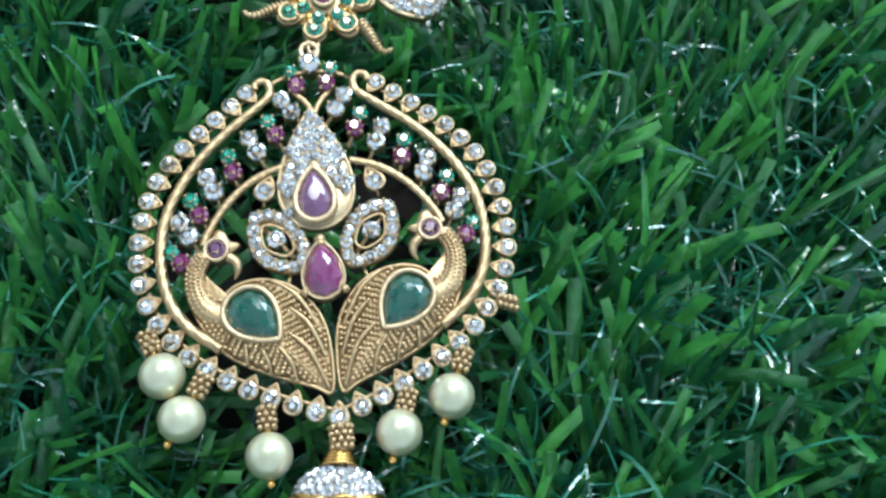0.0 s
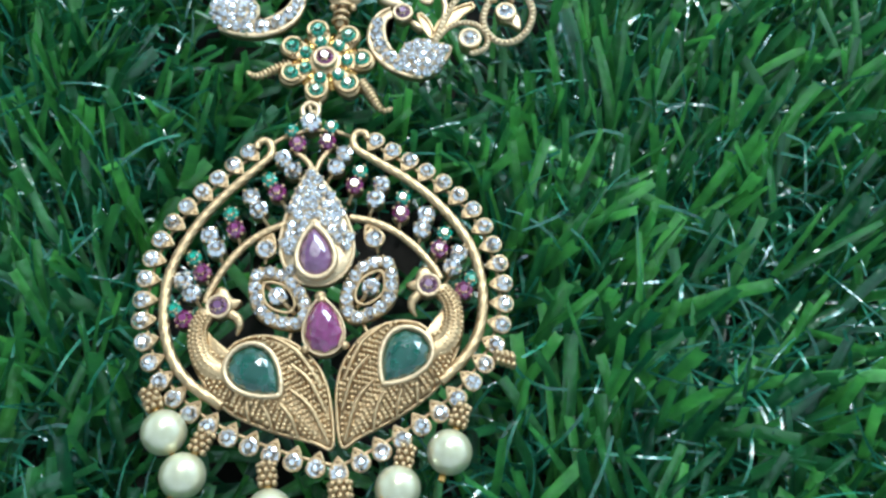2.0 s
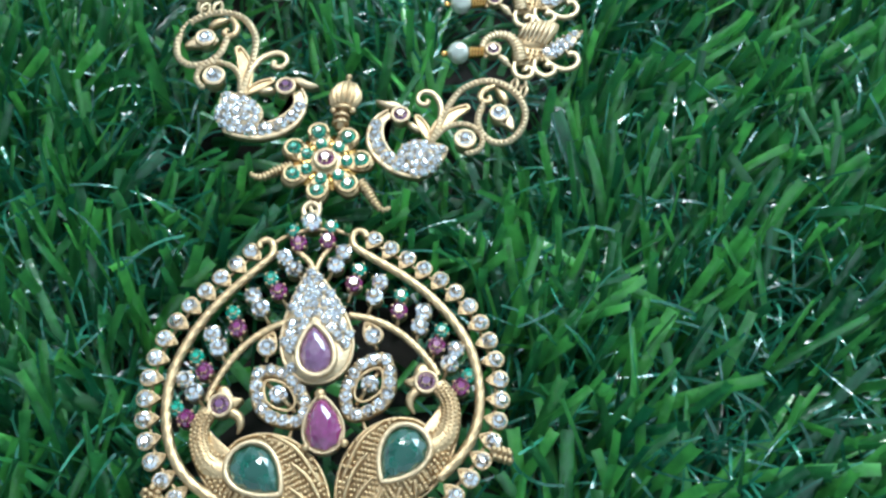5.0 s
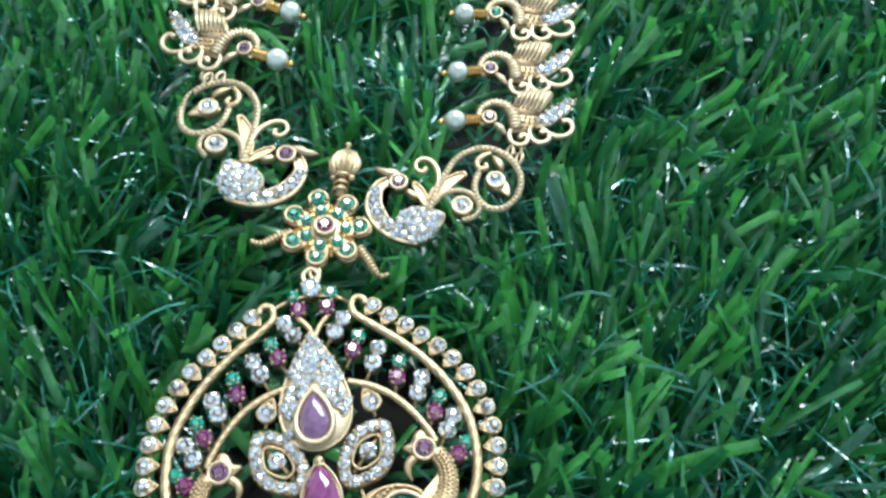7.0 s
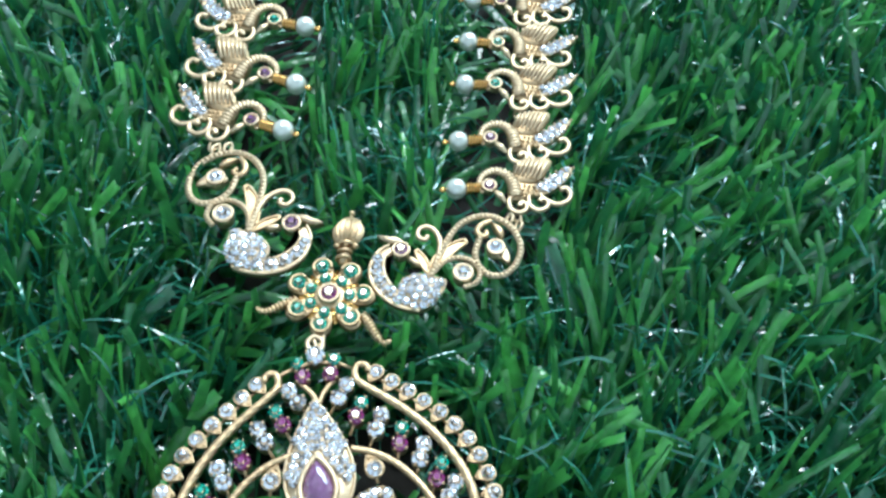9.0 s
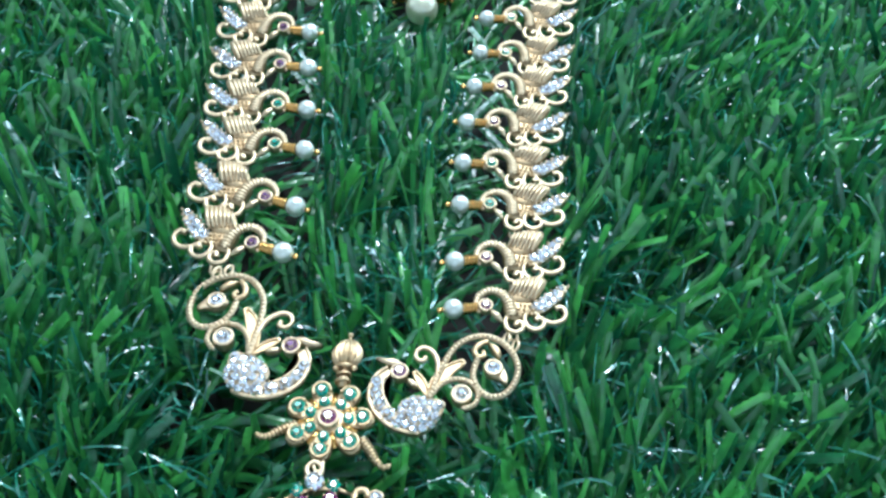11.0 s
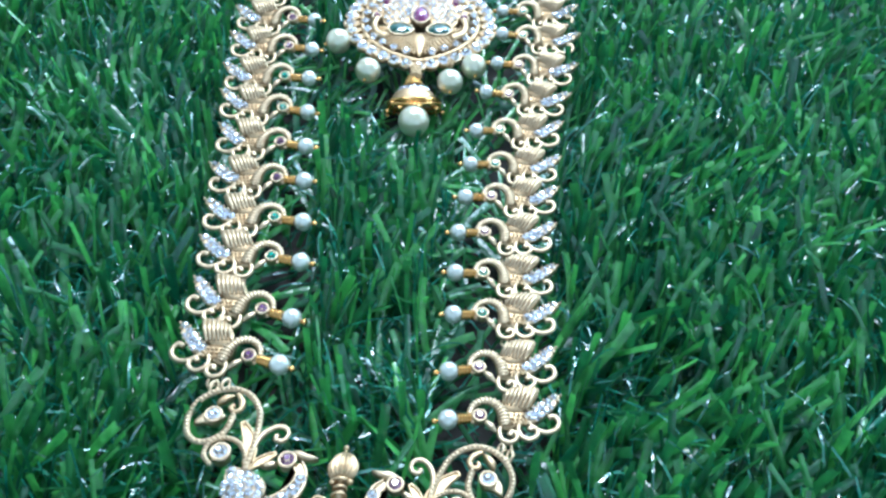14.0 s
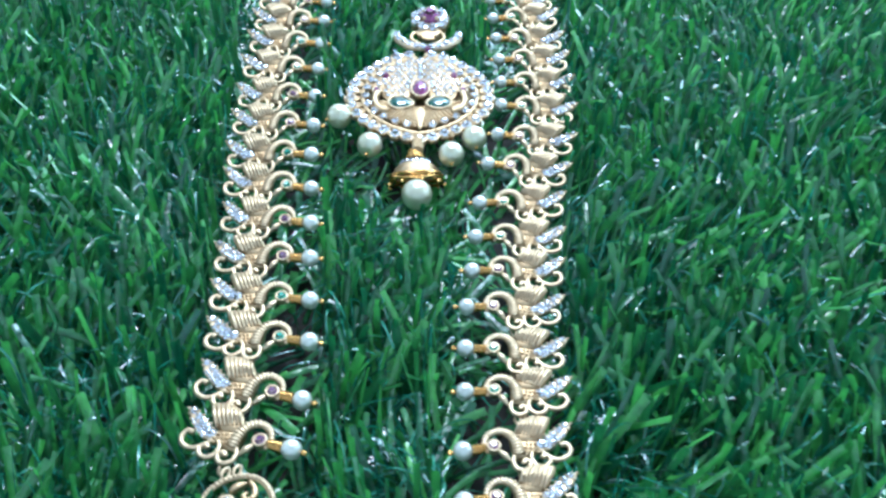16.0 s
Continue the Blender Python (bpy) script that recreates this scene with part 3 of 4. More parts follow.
    part("top_bar", tube(spline(mirrored([(7.2, 31.8, -0.5), (4.4, 33.2, -0.5), (0.8, 34.0, -0.5)], mx), 0.3), 0.42, 6), GOLD, pendant)
    part("stalk", tube(spline(mirrored([(3.2, 30.2, -0.6), (1.2, 27.9, -0.5), (0.0, 25.4, -0.4)], mx), 0.3), 0.55, 6), GOLD, pendant)
    peacock(pendant, mx)

flame = moved(tear(22.0, 12.2, 40), -0.6, 15.4)
seat = moved(tear(9.6, 6.2, 30), -0.9, 10.1)
pave(pendant, "crystal_flame", flame, 0.3, 0.88, 1.82, PALE, holes=(seat,), margin=0.5, dome=0.5)
drop_stone(pendant, "plum_drop", 8.8, 5.6, 0.8, PLUM, -0.9, 10.1, 0, 1.2, "drop-cut dark plum stone", 0.55)
part("bead", ball(-0.7, 2.5, 0.2, 1.0), GOLD, pendant)
drop_stone(pendant, "ruby_drop", 9.2, 6.0, 1.2, RUBY, -0.6, -2.7, 0, 0.7, "drop-cut pink ruby", 0.2)
prongs = Geo()
for x, y in ((-3.7, -6.4), (2.6, -6.4), (-0.6, 1.6)):
    ball(x, y, 0.9, 0.75, prongs)
part("prongs", prongs, GOLD, pendant)
# bail and its ring
set_stone(pendant, 0.0, 35.3, 0.2, 1.75, CLEAR, "claw", 20)
part("bail_ring", tube(spline([(-1.1, 36.4), (-1.3, 38.2), (0.1, 39.3), (1.5, 38.2), (1.2, 36.4)], 0.25), 0.55, 8), PALE, pendant)
for x, y, ax, ay in ((-26.1, -16.7, -27.9, -11.3), (-23.4, -23.6, -20.4, -18.8), (-10.8, -30.5, -10.8, -24.9), (8.6, -29.3, 10.2, -24.7), (17.1, -24.8, 19.4, -19.4)):
    hung_pearl(pendant, x, y, 3.55, ax, ay, PEARL)
cap = part("bead_cap", tube([(26.0, -10.2, -0.6), (29.4, -11.6, -0.6)], 0.8, 8), GOLD, pendant, "granulated gold cap")
for i in range(4):
    for j in range(5):
        piece("bead", BEAD, cap, 26.6 + 0.8 * i, -10.4 - 0.35 * i + 1.0 * math.cos(j * 1.26), -0.6 + 1.0 * math.sin(j * 1.26), 0, 0.55)
cap = part("bead_cap", tube([(0, -27.0, -0.4), (0, -31.0, -0.4)], 1.2, 10), GOLD, pendant, "granulated gold cap")
for i in range(4):
    for j in range(8):
        piece("bead", BEAD, cap, 1.5 * math.cos(j * 0.785 + i * 0.4), -27.6 - 0.95 * i, -0.4 + 1.4 * math.sin(j * 0.785 + i * 0.4), 0, 0.58)
jhumka(pendant, -0.5, -31.0, -7, 1.03)


# ---- the flower that joins the pendant to the chain ----
flower = thing("flower_connector", pose(0, 0, 0.2 * MM, 0, 0, 0), "gold flower connector with green petals and a ruby centre", "jewellery")
part("hub", plate(circle(3.6, 28), -1.8, -0.2, dome=0.5), GOLD, flower)
for k in range(7):
    a = 2 * math.pi * k / 7 + 0.03
    c, s = math.cos(a), math.sin(a)
    g = plate(moved(tear(8.2, 4.2, 26), 5.0 * c, 5.0 * s, math.degrees(a) + 90), -1.6, -0.25)
    arc = np.array([(6.6 * c + 1.75 * math.cos(a + b), 6.6 * s + 1.75 * math.sin(a + b), 0.25) for b in np.linspace(-2.0, 2.0, 24)])
    tube(arc, 0.36, 7, flat=1.3, geo=g)
    for b in (-0.45, 0.45):
        grain(5.5 * c - 1.45 * math.sin(b) * s * 2, 5.5 * s + 1.45 * math.sin(b) * c * 2, 0.1, 0.35, g)
    petal = part("petal", g, GOLD, flower, "gold petal with two green stones")
    for d, r in ((6.7, 1.42), (3.95, 1.22)):
        piece("stone", GEM[EMERALD.name], petal, d * c, d * s, 0.2, math.degrees(a), r, "green emerald stone")
    ang = a + math.pi / 7
    g = tube([(2.6 * math.cos(ang), 2.6 * math.sin(ang), -0.6), (6.2 * math.cos(ang), 6.2 * math.sin(ang), -0.8)], [0.9, 1.0, 0.5], 8, flat=0.7)
    grain(4.7 * math.cos(ang), 4.7 * math.sin(ang), 0.0, 0.4, g)
    part("sepal", g, BRIGHT, flower)
set_stone(flower, 0, 0, 0.55, 1.65, RUBY, "bezel")
for pts in ([(-6.4, -0.8, -0.8), (-9.0, -1.9, -0.7), (-11.6, -3.3, -0.7), (-13.2, -3.3, -0.6), (-14.0, -2.6, -0.5)], [(6.6, -4.2, -0.8), (8.2, -6.4, -0.7), (9.6, -8.8, -0.6), (11.0, -10.2, -0.5), (12.4, -9.7, -0.4)]):
    line = spline(pts, 0.16)
    g = tube(line, [1.25 * (0.8 + 0.2 * math.sin(2 * math.pi * 11 * t)) * (1 - 0.6 * t * t) for t in np.linspace(0, 1, len(line))], 10)
    part("ribbed_arm", g, GOLD, flower, "ribbed gold tendril")
bud = Geo()
v, f, m = [], [], 96
prof = spline([(0.55, 12.0), (1.9, 12.3), (2.85, 13.9), (2.9, 15.6), (2.0, 17.4), (0.8, 18.3), (0.3, 18.6)], 0.6)
for r, y, _ in prof:
    for k in range(m):
        b = 2 * math.pi * k / m
        q = r * (1 + 0.11 * math.sin(16 * b))
        v.append((1.6 + 0.1 * y + q * math.cos(b), y, q * math.sin(b) * 0.8))
for i in range(len(prof) - 1):
    for k in range(m):
        a, b = i * m + k, i * m + (k + 1) % m
        f.append((a, b, b + m, a + m))
part("bud", bud.add(v, f), GOLD, flower, "ribbed gold bud finial")
g = tube([(2.3, 7.2, -0.3), (2.8, 12.4, 0)], 1.0, 10)
for y, r in ((8.4, 1.35), (10.0, 1.3), (11.6, 1.7)):
    tube([(1.55 + 0.1 * y + r * math.cos(b), y, r * math.sin(b)) for b in np.linspace(0, 2 * math.pi, 18)], 0.38, 6, closed=True, geo=g)
for x in (1.0, 4.6):
    ball(x, 11.3, 0.4, 0.75, g)
part("bud_stem", g, GOLD, flower)
part("bud_tip", ball(3.6, 19.6, 0, 0.7, tube([(3.5, 18.3, 0), (3.6, 19.6, 0)], 0.4, 6)), GOLD, flower)
part("lower_ring", tube(spline([(-1.0, -8.2, -0.6), (-2.3, -9.6, -0.4), (-1.6, -11.2, -0.2), (-0.6, -9.8, -0.4)], 0.25, True), 0.4, 7, closed=True), PALE, flower)


# ---- the peacock links on both sides of it ----
def beaded(line, r, geo, step=0.62, z=0.0):
    """A row of grains along both edges of a wire."""
    tube(line, r * 1.1, 7, flat=0.7, geo=geo)
    for p in even(line, step=step):
        grain(p[0], p[1], p[2] + r * 0.5, r * 0.8, geo)
    return geo


def peacock_link(name, m, mx, label):
    """The right-hand bird in places from the flower's middle; mx = -1 mirrors it."""
    t = thing(name, m, label, "jewellery", "peacock links")
    def S(pts, step=0.25, closed=False):
        return spline(mirrored(pts, mx), step, closed)
    # neck: a crescent set with stones
    outer = [(11.6, 12.2), (9.4, 10.6), (8.0, 7.6), (7.9, 4.4), (9.2, 1.4), (11.8, -1.2), (15.0, -2.7), (17.8, -3.2)]
    inner = [(16.8, -1.0), (13.6, 0.9), (11.6, 3.4), (10.5, 6.4), (10.8, 9.2), (12.6, 10.6)]
    shape = np.concatenate([S(outer, 0.4), S(inner, 0.4)])
    g = plate(shape, -1.8, -0.3)
    tube(S([(*p, -0.2) for p in outer], 0.3), [0.25, 0.5, 0.55, 0.5, 0.3], 8, geo=g)
    tube(S([(*p, -0.2) for p in inner], 0.3), 0.3, 7, geo=g)
    part("crescent_neck", g, PALE, t, "gold crescent neck")
    for x, y, r in ((9.3, 8.6, 1.1), (9.1, 6.0, 1.3), (9.9, 3.4, 1.35), (11.6, 1.1, 1.35), (13.6, -0.9, 1.15)):
        set_stone(t, x * mx, y, 0.05, r, CLEAR)
    crest = S([(14.6, 12.6), (13.2, 13.9), (10.9, 14.0), (9.0, 14.3), (10.2, 13.0), (12.6, 12.2)], 0.3, True)
    part("crest", plate(crest, -1.2, 0.3, dome=0.4), PALE, t)
    beak = S([(16.0, 9.4), (17.4, 8.2), (17.9, 7.2), (16.6, 7.3), (15.2, 8.8)], 0.25, True)
    part("beak", plate(beak, -1.0, 0.2, dome=0.3), PALE, t)
    set_stone(t, 13.9 * mx, 10.6, 0.4, 1.42, PLUM, "bezel")
    body = S([(13.6, 1.2), (14.4, 3.9), (16.8, 5.0), (19.4, 4.8), (22.9, 3.8), (21.8, 0.7), (19.6, -2.0), (16.8, -2.9), (14.4, -1.6)], 0.4, True)
    g = plate(body, -2.0, -0.3, dome=0.8)
    tube(closed3(body, -0.35), 0.2, 6, closed=True, geo=g)
    mid = np.array([17.7, 1.0])
    spots = [(*mid, 1.0)] + [(mid[0] + 1.85 * math.cos(a), mid[1] + 1.8 * math.sin(a), 0.75) for a in np.arange(6) * math.pi / 3]
    spots += [(mid[0] + 3.5 * math.cos(a), mid[1] + 3.3 * math.sin(a), 0.2) for a in 0.25 + np.arange(12) * math.pi / 6] + [(22.0, 3.2, 0.0)]
    for x, y, z in spots:
        for k in range(2):
            grain(mx * (x + 0.95 * math.cos(k * 2.6 + x)), y + 0.95 * math.sin(k * 2.6 + x), z + 0.25, 0.24, g)
    crystal = part("crystal_body", g, PALE, t, "gold bird body set with clear stones")
    for x, y, z in spots:
        s = piece("stone", GEM[CLEAR.name], crystal, mx * x, y, z + 0.15, 0, 0.92)
        s.rotation_euler = (random.uniform(-0.2, 0.2), random.uniform(-0.2, 0.2), random.uniform(0, 3))
    # plumes
    for pts, w in (([(19.4, 4.8, -0.2), (21.4, 8.4, 0.1), (24.6, 11.6, 0.2), (27.2, 13.2, 0.2)], 1.15), ([(19.6, 5.0, -0.2), (18.6, 7.8, 0.1), (17.0, 10.8, 0.2)], 0.8)):
        line = S(pts)
        tan = np.gradient(line, axis=0)
        nor = np.stack([-tan[:, 1], tan[:, 0], 0 * tan[:, 0]], 1) / np.linalg.norm(tan, axis=1)[:, None]
        wid = w * np.sin(np.linspace(0.15, 2.75, len(line)))[:, None] ** 1.0
        edge = np.concatenate([line + nor * wid, (line - nor * wid)[::-1]])
        g = plate(edge, -1.0, -0.1)
        tube(closed3(edge, 0.0), 0.3, 6, closed=True, geo=g)
        part("plume", g, GOLD, t)
    scroll = S([(20.3, 6.4), (21.6, 10.0), (21.8, 13.2), (20.6, 15.8), (18.8, 16.6), (17.4, 15.6), (17.5, 13.9), (18.9, 13.4), (19.3, 14.4)])
    part("scroll", tube(scroll, [0.4, 0.6, 0.65, 0.6, 0.5, 0.6], 8), PALE, t)
    # the large beaded arch that rolls round the drop stone
    g = Geo()
    beaded(S([(20.0, 4.8), (21.2, 8.2), (23.0, 12.6), (25.8, 17.0), (29.8, 19.3), (33.6, 19.0), (36.8, 16.4), (38.4, 12.2), (37.4, 8.0), (34.8, 5.2), (31.8, 5.0), (29.6, 7.2), (29.0, 10.2), (30.0, 13.6)]), 0.66, g, 1.0)
    part("beaded_arch", g, PALE, t, "beaded gold arch")
    g = Geo()
    beaded(S([(20.6, 5.6), (22.4, 7.8), (25.0, 9.0), (28.0, 8.4), (29.8, 5.8), (29.0, 3.2), (26.6, 2.2)]), 0.55, g, 0.85)
    part("beaded_scroll", g, PALE, t)
    set_stone(t, 26.4 * mx, 5.2, 0.3, 1.6, CLEAR, "bezel")
    set_stone(t, 33.2 * mx, 11.3, 0.5, 1.45, CLEAR, "bezel")
    tip = S([(31.4, 12.8), (34.4, 13.0), (36.0, 10.6), (35.9, 8.0), (34.0, 9.2), (32.0, 10.0)], 0.3, True)
    part("drop_seat", plate(tip, -1.2, -0.1, dome=0.2), PALE, t)
    curl = S([(32.6, 18.2), (30.8, 17.4), (29.6, 15.8), (30.2, 14.4), (31.5, 14.6), (31.3, 15.7)])
    part("scroll", tube(curl, [0.5, 0.75, 0.6, 0.5], 8), GOLD, t)
    leaf = S([(32.6, 17.8), (34.4, 17.0), (35.2, 15.2), (34.6, 13.9), (33.4, 15.4)], 0.3, True)
    part("leaf", plate(leaf, -0.9, 0.2, dome=0.4), GOLD, t)
    for x, y in ((36.2, 18.2), (38.0, 16.6)):
        part("loop_ring", tube(spline([(mx * x, y - 0.8, -0.4), (mx * (x + 0.9), y + 0.6, 0.2), (mx * (x + 0.6), y + 2.2, -0.4), (mx * (x - 0.3), y + 0.8, -0.9)], 0.3, True), 0.38, 7, closed=True), PALE, t)
    return t


peacock_link("peacock_link", pose(0, 0, 0), 1, "pale gold peacock link with crystals and beaded scrolls")
mir = pose(0, 0, 0, 0, 0, -32.3) @ Matrix.Scale(1.06, 4)
at = mir @ Vector((-13.9 * MM, 10.6 * MM, 0))
peacock_link("peacock_link", Matrix.Translation((-8.7 * MM - at.x, 16.9 * MM - at.y, 0)) @ mir, -1, "pale gold peacock link with crystals, leaning upward")


# ---- the chain's bird links, each with its pearl ----
def chain_link(mx, mat, m, label):
    """A bird link round the middle of its eye, with its head towards the pearl."""
    t = thing("chain_link", m, label, "chain link", "bird links of the necklace")
    def S(pts, step=0.25, closed=False):
        return spline(mirrored(pts, mx), step, closed)
    line = S([(-1.2, -1.4, -0.3), (-2.1, 0.4, -0.2), (-1.4, 2.8, 0.0), (1.0, 4.1, 0.2), (3.6, 3.3, 0.3), (5.2, 0.9, 0.2), (5.7, -2.2, 0.0)], 0.12)
    rad = [r * (1 + 0.17 * math.sin(2 * math.pi * 19 * u)) for u, r in zip(np.linspace(0, 1, len(line)), np.interp(np.linspace(0, 1, len(line)), [0, 0.3, 0.6, 0.8, 1], [0.5, 0.8, 1.05, 1.35, 1.5]))]
    part("ribbed_neck", tube(line, rad, 9, flat=0.65), PALE, t, "ribbed gold neck")
    part("beak", tube(S([(1.2, -1.3, 0.2), (2.3, -2.4, 0.2), (3.5, -3.9, 0.0)]), [0.5, 0.85, 0.35], 8), PALE, t)
    set_stone(t, 0, 0, 0.5, 1.22, mat, "bezel")
    body = S([(4.2, 2.6), (6.6, 2.6), (9.6, 2.2), (11.0, 0.2), (9.4, -1.8), (6.6, -2.9), (4.6, -2.4)], 0.4, True)
    g = plate(body, -1.8, -0.4, dome=0.3)
    for j in range(3):
        for k in range(4):
            grain(mx * (7.2 + 0.95 * k + 0.3 * j), -1.6 + 1.05 * j - 0.1 * k, 0.15, 0.42, g)
    part("body", g, GOLD, t, "granulated gold body")
    wing = S([(4.9, 2.8), (6.2, 6.0), (8.6, 7.9), (11.6, 8.2), (14.0, 7.4), (12.8, 4.4), (10.6, 1.8), (7.2, 1.2)], 0.35, True)
    wingob = part("wing", plate(wing, -1.2, 0.1, dome=0.6, bevel=0.3), GOLD, t, "ribbed gold wing")
    for k in range(7):
        a, b = np.array([5.5 + 0.85 * k, 3.2 - 0.25 * k]), np.array([7.2 + 1.02 * k, 6.9 + 0.95 * math.sin(k / 6 * 2.6) - 0.06 * k])
        part("wing_rib", tube(spline([(mx * a[0], a[1], 0.5), (mx * (a[0] + b[0]) / 2, (a[1] + b[1]) / 2, 1.3), (mx * b[0], b[1], 0.6)], 0.5), [0.28, 0.46, 0.26], 7), PALE, wingob)
    leaf = S([(9.7, -1.2), (10.7, 1.0), (13.4, 3.4), (16.2, 5.1), (18.7, 5.8), (17.2, 2.9), (14.6, 0.2), (11.8, -1.5)], 0.35, True)
    g = plate(leaf, -1.6, -0.1)
    for p in even(closed3(leaf, 0), step=1.5)[:-1]:
        grain(p[0], p[1], 0.1, 0.36, g)
    leafob = part("crystal_leaf", g, PALE, t, "gold leaf set with clear stones")
    for k in range(5):
        u = k / 4
        piece("stone", GEM[CLEAR.name], leafob, mx * (11.1 + 6.1 * u), 0.1 + 4.9 * u, 0.25, 10 * k, 1.15 - 0.35 * u).rotation_euler = (random.uniform(-0.25, 0.25), random.uniform(-0.25, 0.25), k)
        if k < 4:
            piece("stone", GEM[CLEAR.name], leafob, mx * (12.8 + 4.6 * u), -0.4 + 3.7 * u, 0.2, 17 * k, 0.85 - 0.2 * u)
    for pts in ([(5.0, -1.8), (4.2, -3.6), (4.6, -5.6), (6.3, -6.4), (7.8, -5.6), (7.9, -4.2), (6.8, -3.8), (6.5, -4.8)],
                [(9.2, -1.2), (8.4, -2.9), (8.9, -4.8), (10.6, -5.7), (12.3, -4.9), (12.6, -3.4), (11.5, -2.7), (10.8, -3.4)],
                [(10.6, -1.2), (12.4, -3.2), (14.6, -4.0), (16.8, -3.2), (17.6, -1.4), (16.8, 0.1), (15.4, -0.2)]):
        part("scroll", tube(S([(*p, -0.2) for p in pts]), [0.5, 0.62, 0.62, 0.6, 0.7], 8), PALE, t)
    part("link_ring", tube(S([(5.6, -6.0, -0.9), (6.6, -7.0, -0.4), (6.4, -8.6, -0.9), (5.4, -7.4, -1.4)], 0.3, True), 0.34, 6, closed=True), PALE, t)
    # wire wrap, pearl, pin end
    g = Geo()
    for k in range(5):
        x = -2.2 - 0.62 * k
        r = 0.92 + 0.05 * k
        tube([(mx * (x + 0.15 * math.cos(b)), -0.1 - 0.06 * k + r * math.sin(b), -0.4 + r * math.cos(b)) for b in np.linspace(0, 2 * math.pi, 15)], 0.3, 6, closed=True, geo=g)
    part("wire_wrap", g, BRIGHT, t, "coiled orange gold wire")
    part("pearl", ball(mx * -7.1, -0.5, -0.3, 2.35, None, 14, 20), PEARL_W, t, "small round white pearl")
    part("pin", ball(mx * -10.1, -0.9, -0.3, 0.72, tube([(mx * -4.5, -0.3, -0.4), (mx * -10.0, -0.9, -0.3)], 0.3, 6)), BRIGHT, t)
    return t


RIGHT = [(32.5, 27.4, -1), (33.2, 40.6, -1), (35.0, 56.6, -8), (36.1, 69.9, -9), (37.6, 85.0, -11), (40.2, 98.5, -7), (42.5, 113.1, -10), (45.0, 127.9, -10), (49.2, 146.0, -17), (54.0, 162.5, -19), (57.0, 180.0, -15), (58.6, 195.6, -12), (59.6, 210.6, -9), (60.0, 226.0, -8), (60.5, 242.0, -8), (61.0, 257.5, -8), (61.2, 273.0, -8), (61.4, 288.5, -8)]
LEFT = [(-19.8, 44.9, -16), (-18.2, 59.2, -14), (-17.6, 76.6, -6), (-18.2, 91.5, -4), (-19.0, 107.5, -3), (-19.3, 122.7, -8), (-20.1, 139.7, -4), (-20.8, 155.5, -2), (-21.0, 173.5, -1), (-21.2, 191.0, -2), (-20.9, 208.5, 2), (-20.4, 227.0, 2), (-20.0, 244.0, 2), (-19.6, 260.0, 2), (-19.2, 276.0, 2), (-18.8, 292.0, 2)]
for rows, mx, size in ((RIGHT, 1, 0.99), (LEFT, -1, 1.06)):
    made = {}
    for i, (x, y, turn) in enumerate(rows):
        stone = (PLUM, EMERALD)[(i // 2) % 2]
        lean = float(np.interp(y, [50, 150, 220], [2, 17, 22]))
        m = pose(x * MM, y * MM, random.uniform(-0.4, 0.4) * MM, lean + random.uniform(-3, 3), random.uniform(-3, 3), turn + random.uniform(-1, 1))
        if stone.name in made:
            copy_thing(made[stone.name], m)
        else:
            made[stone.name] = chain_link(mx, stone, m @ Matrix.Scale(size, 4), "pale gold bird link with %s eye and a pearl" % ("ruby" if stone is PLUM else "emerald"))


